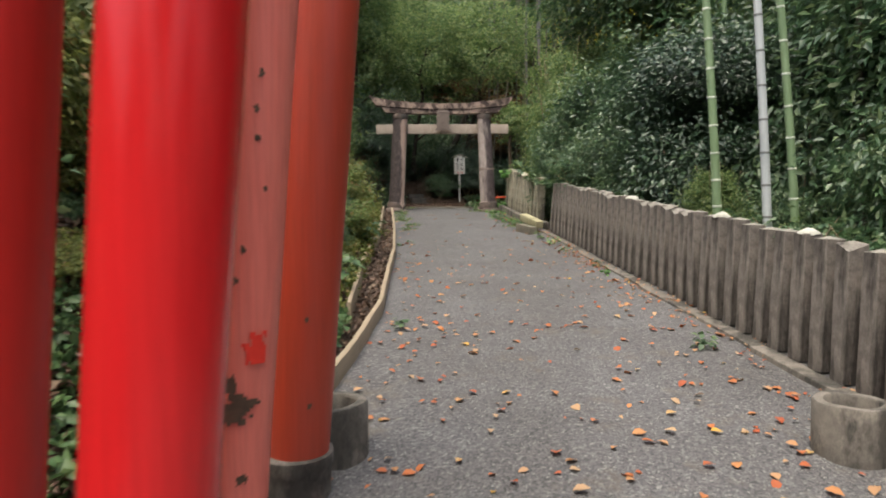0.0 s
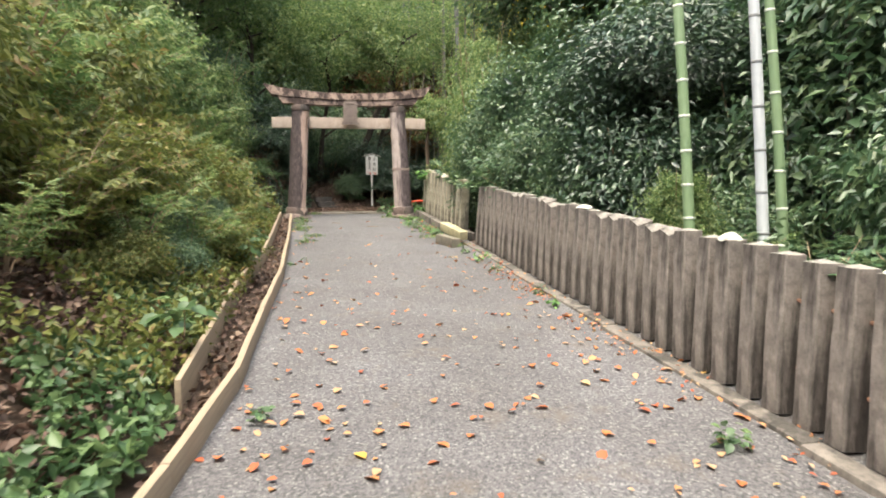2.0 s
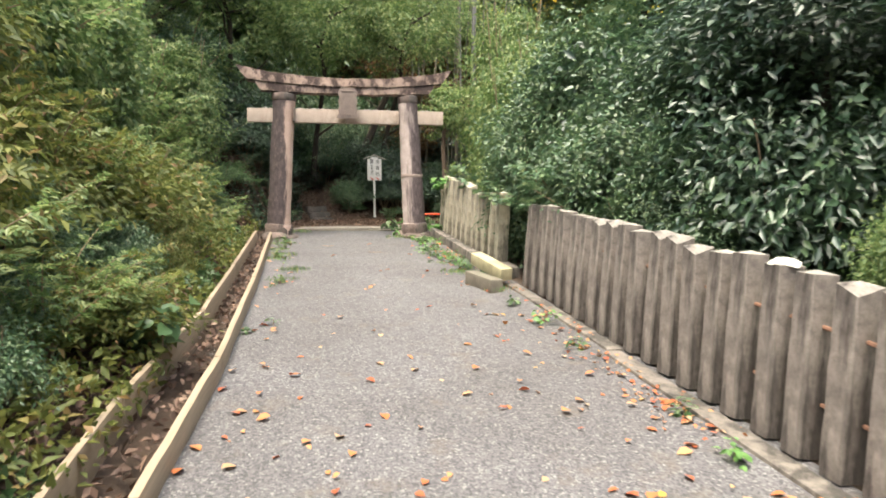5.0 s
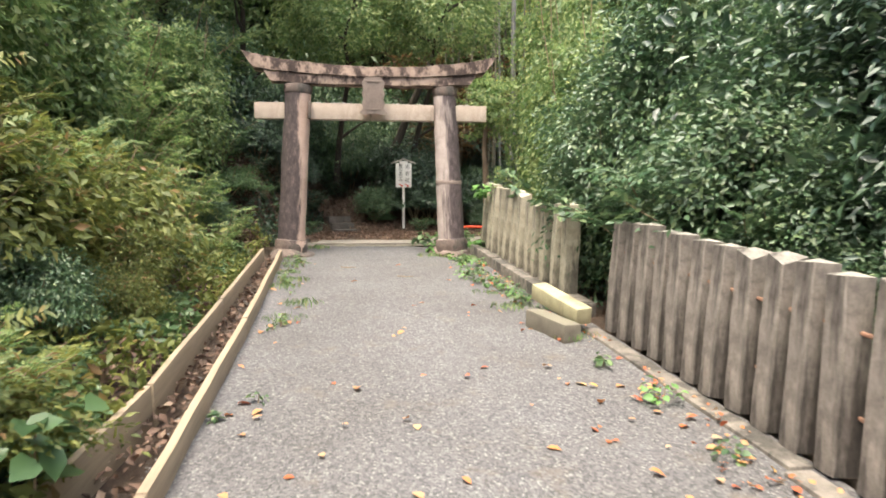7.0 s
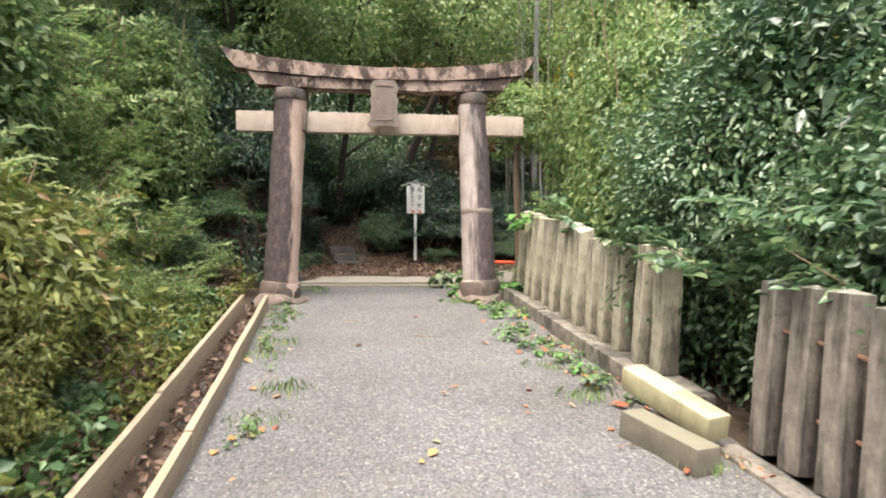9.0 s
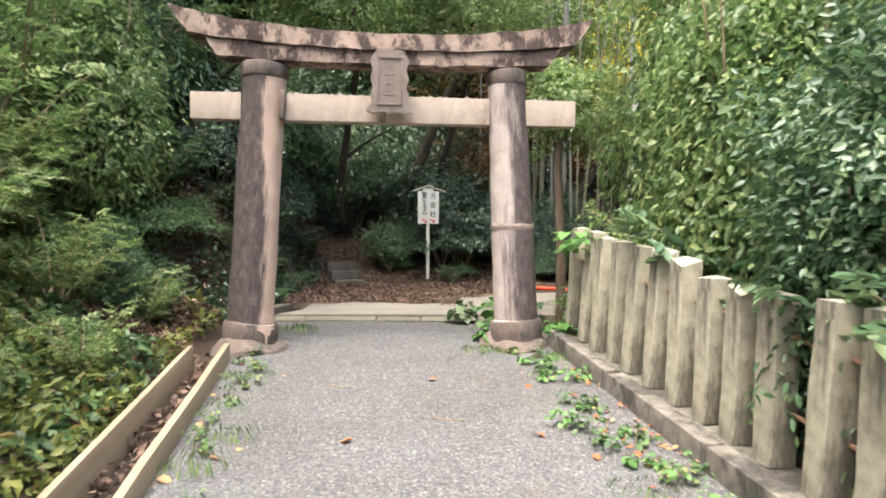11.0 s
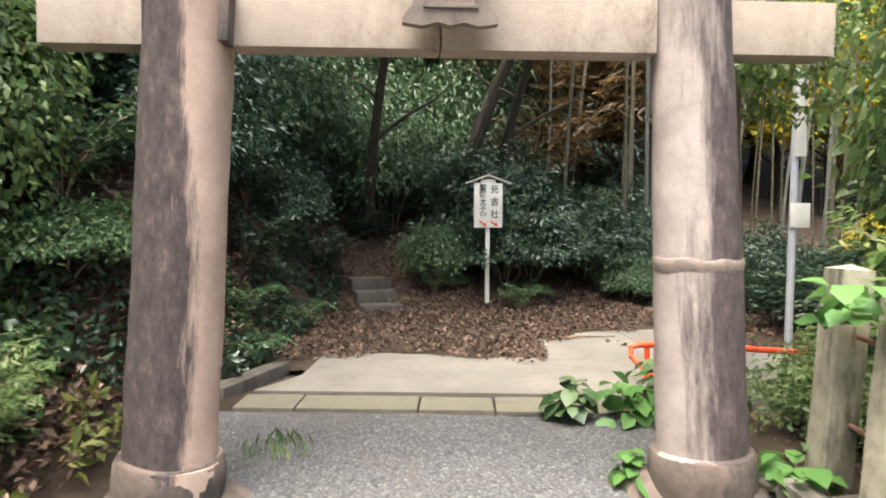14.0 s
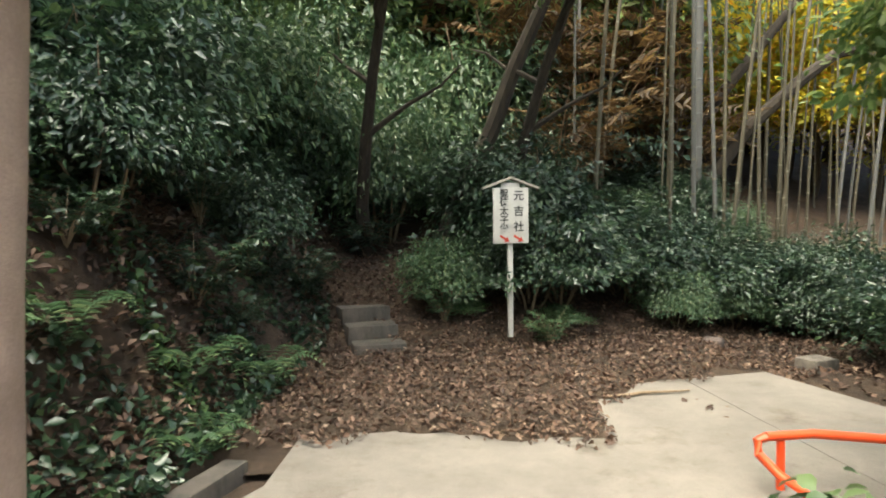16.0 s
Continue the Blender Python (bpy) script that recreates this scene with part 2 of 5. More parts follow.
LEAF_DARK = leaf_material("dark_glossy_leaves", [(0, (0.022, 0.048, 0.028)), (0.6, (0.042, 0.080, 0.043)), (1, (0.085, 0.13, 0.065))], 0.32, 0.25, 0.7)
LEAF_MID = leaf_material("green_leaves", [(0, (0.045, 0.095, 0.045)), (0.6, (0.085, 0.150, 0.070)), (1, (0.19, 0.25, 0.12))], 0.36, 0.36, 0.65)
LEAF_LIGHT = leaf_material("light_green_leaves", [(0, (0.10, 0.175, 0.06)), (0.6, (0.185, 0.265, 0.095)), (1, (0.36, 0.41, 0.18))], 0.42, 0.58, 0.6)
LEAF_OLIVE = leaf_material("olive_leaves", [(0, (0.085, 0.11, 0.028)), (0.5, (0.15, 0.175, 0.045)), (0.88, (0.23, 0.24, 0.065)), (1, (0.25, 0.15, 0.07))], 0.55, 0.45)
# Sunlit foliage: the sun's glow is put into this yellow leaf colour.
LEAF_SUNLIT = leaf_material("sunlit_yellow_leaves", [(0, (0.42, 0.47, 0.055)), (0.5, (0.72, 0.64, 0.07)), (0.85, (0.78, 0.58, 0.07)), (1, (0.70, 0.30, 0.045))], 0.5, 0.5)
LEAF_IVY = leaf_material("ground_ivy_leaves", [(0, (0.05, 0.10, 0.04)), (0.6, (0.10, 0.17, 0.07)), (1, (0.18, 0.26, 0.11))], 0.4, 0.35)
LEAF_BRIGHT = leaf_material("fresh_green_leaves", [(0, (0.10, 0.22, 0.06)), (1, (0.18, 0.34, 0.10))], 0.45, 0.4)
LEAF_DRY = leaf_material("dry_brown_leaves", [(0, (0.045, 0.024, 0.017)), (0.5, (0.10, 0.056, 0.038)), (0.85, (0.165, 0.10, 0.072)), (1, (0.27, 0.19, 0.14))], 0.7, 0.1)
LEAF_FALLEN = leaf_material("fallen_autumn_leaves", [(0, (0.34, 0.075, 0.03)), (0.35, (0.44, 0.14, 0.045)), (0.65, (0.46, 0.21, 0.08)), (0.93, (0.42, 0.28, 0.17)), (1, (0.58, 0.33, 0.05))], 0.7, 0.15)
LEAF_RUST = leaf_material("dead_bamboo_leaves", [(0, (0.06, 0.036, 0.018)), (0.6, (0.13, 0.078, 0.034)), (1, (0.24, 0.15, 0.06))], 0.6, 0.4)
GRASS = leaf_material("grass_blades", [(0, (0.08, 0.15, 0.04)), (0.7, (0.14, 0.23, 0.07)), (1, (0.28, 0.28, 0.12))], 0.5, 0.3)
PEBBLE = stone_material("pebbles", (0.18, 0.17, 0.16), (0.5, 0.48, 0.45), (0.2, 0.2, 0.2), 30, False)


# ---- builders ----
def part(name, bm, material, parent=None, label="", smooth=True, at=None):
    """Link a bmesh as one mesh object, under its thing where one is given."""
    me = bpy.data.meshes.new(name)
    bm.to_mesh(me)
    bm.free()
    me.materials.append(material)
    if smooth:
        me.shade_smooth()
        me.set_sharp_from_angle(angle=radians(38))
    ob = new(name, me)
    ob.parent = parent
    if at is not None:
        ob.matrix_basis = at
    return tagged(ob, label)


def raw(name, verts, faces, material, parent=None, label="", smooth=False):
    me = bpy.data.meshes.new(name)
    verts, faces = np.asarray(verts, np.float32), np.asarray(faces, np.int32)
    k = faces.shape[1]
    me.vertices.add(len(verts))
    me.vertices.foreach_set("co", verts.ravel())
    me.loops.add(faces.size)
    me.loops.foreach_set("vertex_index", faces.ravel())
    me.polygons.add(len(faces))
    me.polygons.foreach_set("loop_start", np.arange(0, faces.size, k, dtype=np.int32))
    me.update(calc_edges=True)
    me.materials.append(material)
    if smooth:
        me.shade_smooth()
    ob = new(name, me)
    ob.parent = parent
    return tagged(ob, label)


def empty(name, at, label, category, group="", kind=""):
    e = new(name)
    e.empty_display_size = 0.1
    e.matrix_basis = at
    return tagged(e, label, category, group, kind)


def box(sx, sy, sz, bevel=0.008, at=None, cuts=0):
    """A bevelled block that stands on z = 0."""
    bm = bmesh.new()
    bmesh.ops.create_cube(bm, size=1)
    bmesh.ops.scale(bm, vec=(sx, sy, sz), verts=bm.verts)
    bmesh.ops.translate(bm, vec=(0, 0, sz / 2), verts=bm.verts)
    if bevel:
        bmesh.ops.bevel(bm, geom=list(bm.edges), offset=bevel, segments=2, affect="EDGES", profile=0.6)
    if at is not None:
        bmesh.ops.transform(bm, matrix=at, verts=bm.verts)
    return bm


def rough(bm, amount, scale, seed=0.0):
    for v in bm.verts:
        v.co += Vector(noise.noise_vector(v.co * scale + Vector((seed, seed, 0)))) * amount
    return bm


def lathe(profile, segments=28):
    """A turned solid from (radius, height) pairs, closed at both ends."""
    bm = bmesh.new()
    rings = [[bm.verts.new((r * math.cos(2 * math.pi * i / segments), r * math.sin(2 * math.pi * i / segments), z)) for i in range(segments)] for r, z in profile]
    for low, high in zip(rings, rings[1:]):
        for i in range(segments):
            j = (i + 1) % segments
            bm.faces.new((low[i], low[j], high[j], high[i]))
    bm.faces.new(rings[0][::-1])
    bm.faces.new(rings[-1])
    return bm


def tube(points, radii, sides=8, bm=None):
    """A tapering tube along points."""
    bm = bm or bmesh.new()
    pts = [Vector(p) for p in points]
    rings = []
    for i, p in enumerate(pts):
        d = (pts[min(i + 1, len(pts) - 1)] - pts[max(i - 1, 0)]).normalized()
        s = d.cross(Vector((0.31, 0.87, 0.38))).normalized()
        u = d.cross(s)
        rings.append([bm.verts.new(p + (s * math.cos(2 * math.pi * k / sides) + u * math.sin(2 * math.pi * k / sides)) * radii[i]) for k in range(sides)])
    for low, high in zip(rings, rings[1:]):
        for k in range(sides):
            j = (k + 1) % sides
            bm.faces.new((low[k], low[j], high[j], high[k]))
    bm.faces.new(rings[0][::-1])
    bm.faces.new(rings[-1])
    bmesh.ops.recalc_face_normals(bm, faces=bm.faces)
    return bm


def bent(a, b, steps, wobble, seed, sag=0.0):
    r = random.Random(seed)
    a, b = Vector(a), Vector(b)
    out = []
    for i in range(steps + 1):
        f = i / steps
        p = a.lerp(b, f)
        if 0 < i:
            p += Vector((r.uniform(-1, 1), r.uniform(-1, 1), r.uniform(-0.4, 0.4))) * wobble
        p.z += sag * math.sin(math.pi * f)
        out.append(p)
    return out


def blades(centres, normals, ways, length, width, fold=0.22, wide=0.42):
    """Leaf blades: two folded triangles each, from arrays of places, normals and directions."""
    n = len(centres)
    ways = ways - normals * np.sum(ways * normals, 1, keepdims=True)
    ways /= np.linalg.norm(ways, axis=1, keepdims=True) + 1e-9
    side = np.cross(ways, normals)
    length, width = np.reshape(length, (-1, 1)), np.reshape(width, (-1, 1))
    v = np.empty((n, 4, 3))
    v[:, 0] = centres - ways * length * 0.5
    v[:, 2] = centres + ways * length * 0.5 - normals * length * 0.10
    mid = centres + ways * length * (wide - 0.5)
    v[:, 1] = mid + side * width * 0.5 + normals * width * fold
    v[:, 3] = mid - side * width * 0.5 + normals * width * fold
    i = np.arange(n)[:, None] * 4
    f = np.concatenate([np.hstack([i, i + 1, i + 2]), np.hstack([i, i + 2, i + 3])])
    return v.reshape(-1, 3), f


def fine_blades(centres, normals, ways, length, width, fold=0.18):
    """Leaf blades with a midrib and a rounded outline, eight triangles each."""
    n = len(centres)
    ways = unit(ways - normals * np.sum(ways * normals, 1, keepdims=True))
    side = np.cross(ways, normals)
    length, width = np.reshape(length, (-1, 1)), np.reshape(width, (-1, 1))
    v = np.empty((n, 8, 3))
    for k, (along, across, up) in enumerate(((-0.5, 0, 0), (-0.2, 0, 0.03), (0.15, 0, 0.02), (0.5, 0, -0.10), (-0.22, 0.44, fold), (0.12, 0.46, fold * 0.7), (-0.22, -0.44, fold), (0.12, -0.46, fold * 0.7))):
        v[:, k] = centres + ways * length * along + side * width * across + normals * width * up
    face = np.array([(0, 4, 1), (0, 1, 6), (4, 5, 2), (4, 2, 1), (1, 2, 7), (1, 7, 6), (5, 3, 2), (2, 3, 7)])
    return v.reshape(-1, 3), (face[None] + np.arange(n)[:, None, None] * 8).reshape(-1, 3)


def broad_blades(centres, normals, ways, length, width, fold=0.16):
    """Pointed oval leaf blades folded at the midrib, four triangles each."""
    n = len(centres)
    ways = unit(ways - normals * np.sum(ways * normals, 1, keepdims=True))
    side = np.cross(ways, normals)
    length, width = np.reshape(length, (-1, 1)), np.reshape(width, (-1, 1))
    v = np.empty((n, 6, 3))
    for k, (along, across, up) in enumerate(((-0.5, 0, 0), (-0.18, 0.46, fold), (0.18, 0.40, fold), (0.5, 0, -0.12), (0.18, -0.40, fold), (-0.18, -0.46, fold))):
        v[:, k] = centres + ways * length * along + side * width * across + normals * width * up
    face = np.array([(0, 1, 2), (0, 2, 3), (0, 3, 4), (0, 4, 5)])
    return v.reshape(-1, 3), (face[None] + np.arange(n)[:, None, None] * 6).reshape(-1, 3)


def unit(v):
    return v / (np.linalg.norm(v, axis=-1, keepdims=True) + 1e-9)


def crown_arrays(size, clumps, per, leaf, seed, spread=0.16, hollow=0.55, low=-0.5, slim=0.42, flat=0.45, shape=blades):
    """Leaves in clumps over an uneven ellipsoid of half axes size."""
    r = np.random.default_rng(seed)
    d = unit(r.normal(size=(clumps * 3, 3)))
    d = d[d[:, 2] > low][:clumps]
    lobes = unit(r.normal(size=(7, 3)))
    swell = 0.58 + 0.55 * np.max(np.clip(d @ lobes.T, 0, 1) ** 5, axis=1) + r.normal(size=len(d)) * 0.08
    rad = swell * r.uniform(hollow, 1, len(d)) ** 0.6
    cen = d * rad[:, None]
    k = len(cen)
    off = r.normal(size=(k, per, 3)) * spread * np.array([1, 1, flat])
    tilt = unit(d * 0.7 + np.array([0, 0, 0.8]) + r.normal(size=(k, 3)) * 0.25)
    pos = (cen[:, None] + off).reshape(-1, 3) * np.array(size)
    nor = unit(np.repeat(tilt, per, 0) + r.normal(size=(k * per, 3)) * 0.5)
    way = unit(off.reshape(-1, 3) + np.repeat(d, per, 0) * 0.1 + r.normal(size=(k * per, 3)) * 0.08 + np.array([0, 0, -0.06]))
    ln = leaf * r.uniform(0.6, 1.25, len(pos))
    return shape(pos, nor, way, ln, ln * slim * r.uniform(0.8, 1.2, len(pos)))


def woody(thing, height, radius, seed, material=BARK, limbs=6, reach=1.6, start=0.35, lean=(0, 0)):
    """A tapered trunk and its limbs under a tree or shrub."""
    r = random.Random(seed)
    top = (lean[0], lean[1], height)
    axis = bent((0, 0, -0.15), top, 6, radius * 1.1, seed)
    part("trunk", tube(axis, [radius * (1.25 if i == 0 else 1 - 0.75 * i / 6) for i in range(7)], 9), material, thing)
    for i in range(limbs):
        f = start + (0.95 - start) * i / max(1, limbs - 1)
        k = min(5, int(f * 6))
        a = axis[k].lerp(axis[k + 1], f * 6 - k)
        ang = i * 2.4 + r.uniform(-0.5, 0.5)
        out = reach * r.uniform(0.7, 1.1) * (1.1 - 0.4 * f)
        b = a + Vector((math.cos(ang) * out, math.sin(ang) * out, out * r.uniform(0.35, 0.8)))
        part("limb", tube(bent(a, b, 4, out * 0.06, seed * 31 + i), [radius * 0.42 * (1 - 0.8 * j / 4) for j in range(5)], 6), material, thing)


def tree(height, size, clumps, per, leaf, seed, material, label, radius=0.14, limbs=6, low=-0.6, group="woodland trees", hollow=0.5, spread=0.16, lean=(0, 0)):
    t = empty("tree", Matrix(), label, "tree", group)
    woody(t, height, radius, seed, BARK, limbs, size[0] * 0.8, lean=lean)
    v, f = crown_arrays(size, clumps, per, leaf, seed, spread, hollow, low)
    v += np.array([lean[0], lean[1], height])
    raw("crown", v, f, material, t)
    return t


def shrub(size, clumps, per, leaf, seed, material, label, stems=5, low=-0.25, slim=0.42, name="shrub", spread=0.17, hollow=0.45, group="shrubs", shape=blades):
    t = empty(name, Matrix(), label, "shrub", group)
    r = random.Random(seed)
    for i in range(stems):
        a = i * 6.283 / stems + r.uniform(-0.4, 0.4)
        b = (math.cos(a) * size[0] * 0.6, math.sin(a) * size[1] * 0.6, size[2] * r.uniform(0.9, 1.4))
        part("stem", tube(bent((0.03 * math.cos(a), 0.03 * math.sin(a), -0.1), b, 4, 0.05, seed * 7 + i), [0.022, 0.018, 0.014, 0.010, 0.005], 5), TWIG, t)
    v, f = crown_arrays(size, clumps, per, leaf, seed, spread, hollow, low, slim, shape=shape)
    v[:, 2] += size[2] * 0.62
    raw("foliage", v, f, material, t)
    return t


def spray(stems, reach, height, leaf, seed, material, label, slim=0.34, twigs=15, pairs=7):
    """A loose bush of arching stems, with leaves in two rows along each twig."""
    t = empty("spray_bush", Matrix(), label, "bush", "bank bushes")
    r = np.random.default_rng(seed)
    pos, nor, way = [], [], []
    for k in range(stems):
        a = k * 2.4 + r.uniform(-0.3, 0.3)
        far, tall = reach * r.uniform(0.45, 1.0), height * r.uniform(0.55, 1.0)
        out = np.array([math.cos(a), math.sin(a), 0.0])
        side = np.array([-math.sin(a), math.cos(a), 0.0])
        axis = lambda f: out * far * f ** 1.4 + np.array([0, 0, tall * (1.5 * f - 0.5 * f * f)])
        part("stem", tube([tuple(axis(f)) for f in (0, 0.25, 0.5, 0.75, 1.0)], [0.012, 0.010, 0.008, 0.006, 0.003], 5), TWIG, t)
        for i in range(twigs):
            f = 0.25 + 0.75 * (i + r.uniform(0, 1)) / twigs
            d = unit(side * (1 if i % 2 else -1) * r.uniform(0.5, 1) + out * r.uniform(0.1, 0.9) + np.array([0, 0, r.uniform(-0.25, 0.5)]))
            length = r.uniform(0.18, 0.42) * (1.2 - 0.5 * f)
            up = unit(np.array([0, 0, 1.0]) + r.normal(size=3) * 0.35)
            across = unit(np.cross(d, up))
            for j in range(pairs):
                g = (j + 0.5) / pairs
                for sgn in (-1, 1):
                    w = unit(d * 0.75 + across * sgn + r.normal(size=3) * 0.15)
                    pos.append(axis(f) + d * length * g - np.array([0, 0, 0.10 * length * g * g]) + w * leaf * 0.45)
                    nor.append(unit(up + r.normal(size=3) * 0.25))
                    way.append(w)
    ln = leaf * r.uniform(0.65, 1.25, len(pos))
    v, f = broad_blades(np.array(pos), np.array(nor), np.array(way), ln, ln * slim)
    raw("foliage", v, f, material, t)
    return t


def sized(x, y, z, turn, s, sz=None):
    return pose(x, y, z, 0, 0, turn) @ Matrix.Diagonal((s, s, sz or s, 1))


# ---- lie of the land ----
def path_height(y):
    return -0.1 + 0.075 * min(y, 19.0) if y < 19.0 else 1.325


def board_x(y):
    """The line of the path's timber edging."""
    for (y0, x0), (y1, x1) in zip(EDGE, EDGE[1:]):
        if y <= y1:
            return x0 + (x1 - x0) * (y - y0) / (y1 - y0)
    return EDGE[-1][1]


EDGE = [(1.2, -1.30), (3.2, -0.62), (4.4, -0.30), (5.2, -0.15), (6.6, 0.05), (8.4, 0.14), (10.4, 0.26), (13.5, 0.32), (17.85, 0.34), (40, 0.34)]


def soft_step(a, b, x):
    f = min(1.0, max(0.0, (x - a) / (b - a)))
    return f * f * (3 - 2 * f)


def land(x, y):
    """Height of the ground."""
    z = path_height(y)
    # bank beside the path
    d = (board_x(y) - 0.42 if y < 18.5 else board_x(18) - 0.42 + 0.15 * (y - 18.5)) - x
    if d > 0:
        h = 0.12 * soft_step(0, 0.15, d) + 0.62 * max(0, d - 0.3) ** 1.08
        z += min(h, 3.2 + 0.25 * h)
        z += 1.15 * soft_step(0.05, 0.75, d) * soft_step(19.4, 20.8, y) * soft_step(26.0, 23.8, y)
    # hill behind the landing
    e = y - 23.3 - 0.10 * max(0.0, x - 2) ** 1.6 if x > 2 else y - 23.3
    if e > 0:
        z += 0.36 * e * (0.35 + 0.65 * soft_step(0, 2.5, e)) if e < 20 else 7.2 + 0.15 * (e - 20)
    if x > 3.7:
        z += -0.10 * soft_step(3.7, 4.6, x) + 0.16 * max(0, x - 9)
    if 23.3 > y > 19.3 and 0.6 < x < 6:
        z -= 0.03
    far = soft_step(25, 60, math.hypot(x, y - 10))
    z = min(z, 16)
    k = 0.10 if (x < board_x(y) - 0.5 or x > 3.75 or y > 23.5) else 0.0
    return z + k * noise.noise(Vector((x * 0.9, y * 0.9, 0))) + far * 1.5 * noise.noise(Vector((x * 0.05, y * 0.05, 3)))


def sheet(name, xs, ys, height, material, label, smooth=True):
    xs, ys = list(xs), list(ys)
    v = [(x, y, height(x, y)) for y in ys for x in xs]
    w = len(xs)
    f = [(j * w + i, j * w + i + 1, (j + 1) * w + i + 1, (j + 1) * w + i) for j in range(len(ys) - 1) for i in range(w - 1)]
    return tagged(raw(name, v, f, material, None, label, smooth), kind="structure")


far_steps = [40, 55, 80, 130, 220, 400]
sheet("ground", [-v for v in far_steps[::-1]] + list(np.arange(-30, 30.01, 0.3)) + far_steps,
      [-v for v in far_steps[::-1]] + list(np.arange(-20, 36.01, 0.3)) + far_steps,
      lambda x, y: land(x, y) - (0.06 if y < 19.3 and board_x(y) - 0.3 < x < 3.4 else 0), SOIL, "dark woodland soil under leaf litter")


def gravel_height(x, y):
    return path_height(y) + 0.012 * noise.noise(Vector((x * 2.1, y * 2.1, 5))) + 0.006 * noise.noise(Vector((x * 9, y * 9, 2))) + 0.03 * soft_step(2.9, 3.4, x)


gv, gf = [], []
gy = list(np.arange(-8, 19.62, 0.09))
for y in gy:
    x0, x1 = board_x(y) + 0.0, 3.46
    for i in range(45):
        x = x0 + (x1 - x0) * i / 44
        gv.append((x, y + (0.10 - 0.13 * (x - 0.8) if y > 19.5 else 0), gravel_height(x, y)))
for j in range(len(gy) - 1):
    for i in range(44):
        k = j * 45 + i
        gf.append((k, k + 1, k + 46, k + 45))
tagged(raw("path", gv, gf, GRAVEL, None, "grey gravel footpath rising gently to the gate", True), kind="structure")


# ---- stone gate ----
def pillar(x, y, r0, r1, z0, z1, lean, seed, label):
    prof = [(r0 * 1.0, 0), (r0 * 1.16, 0.01), (r0 * 1.16, 0.16), (r0 * 1.13, 0.19), (r0 * 1.02, 0.20)]
    h = z1 - z0
    prof += [(r0 + (r1 - r0) * f, 0.20 + (h - 0.20) * f) for f in [i / 14 for i in range(1, 15)]]
    bm = lathe(prof, 32)
    rough(bm, 0.012, 3.5, seed)
    for v in bm.verts:
        v.co.x += lean * v.co.z
    return bm


GATE = empty("torii_gate", pose(1.72, 18.27, 1.26, 0, 0, -2.5), "weathered stone torii gate with stained round pillars", "torii gate")
left_pillar = part("pillar", pillar(0, 0, 0.212, 0.198, 0, 2.60, 0.0, 1.0, ""), STONE, GATE, "thick stained granite pillar", at=pose(-1.285, 0, 0.06, 0, 3.3, 0))
right_pillar = part("pillar", pillar(0, 0, 0.212, 0.182, 0, 2.60, 0.0, 5.0, ""), STONE_RIGHT, GATE, "granite pillar mended at a crack", at=pose(1.285, 0, 0.06, 0, -2.8, 0))
for p in (left_pillar, right_pillar):
    plinth = lathe([(0.20, -0.02), (0.251, -0.01), (0.256, 0.08), (0.252, 0.165), (0.240, 0.19), (0.21, 0.20)], 36)
    part("pillar_base", rough(plinth, 0.010, 6, 3.0), STONE_BASE, p, "dark mossy pillar base")
# mended crack round the pillar
crack = lathe([(0.192, -0.08), (0.204, -0.055), (0.208, -0.02), (0.206, 0.0), (0.196, 0.012), (0.182, 0.02)], 40)
for v in crack.verts:
    v.co.z += 0.022 * noise.noise(Vector((v.co.x * 9, v.co.y * 9, 2)))
rough(crack, 0.010, 7, 2.0)
part("mortar_band", crack, STONE_PLAQUE, right_pillar, "mortar over the crack", at=pose(0, 0, 1.13, 4, 1, 0))
for p, r, z in ((left_pillar, 0.205, 2.475), (right_pillar, 0.185, 2.47)):
    cap = lathe([(r * 0.96, -0.01), (r * 1.02, 0), (r * 1.05, 0.012), (r * 1.07, 0.115), (r * 1.02, 0.135), (r * 0.9, 0.14)], 36)
    part("pillar_cap", rough(cap, 0.010, 6, r * 40), STONE_BASE, p, "dark turned capstone", at=pose(0, 0, z))
for x, y, s in ((-1.27, -0.02, 0.36), (1.29, 0.0, 0.36)):
    foot = lathe([(s * 0.9, 0), (s * 1.08, 0.03), (s * 1.02, 0.10), (s * 0.84, 0.15), (s * 0.6, 0.16)], 24)
    rough(foot, 0.09, 4.2, x * 7)
    part("footing", foot, STONE_BASE, GATE, "rough broken footing stone", at=pose(x, y, -0.07))


def arched(half_low, half_high, z_low, z_high, depth, rise_low, rise_high, power, seed):
    """A beam that curves up towards its ends; half lengths, heights and rises of its underside and top."""
    bm = bmesh.new()
    n = 56
    rings = []
    for i in range(n + 1):
        u = -1 + 2 * i / n
        ring = []
        for zf, hy in ((0, -0.5), (0.5, -0.5), (1, -0.5), (1, 0.5), (0.5, 0.5), (0, 0.5)):
            half = half_low + (half_high - half_low) * zf
            up = (rise_low + (rise_high - rise_low) * zf) * abs(u) ** power
            ring.append(bm.verts.new((half * u, depth * hy, z_low + (z_high - z_low) * zf + up)))
        rings.append(ring)
    for a, b in zip(rings, rings[1:]):
        for k in range(6):
            bm.faces.new((a[k], a[(k + 1) % 6], b[(k + 1) % 6], b[k]))
    bm.faces.new(rings[0])
    bm.faces.new(rings[-1][::-1])
    bmesh.ops.recalc_face_normals(bm, faces=bm.faces)
    rough(bm, 0.016, 5, seed)
    return rough(bm, 0.006, 19, seed)


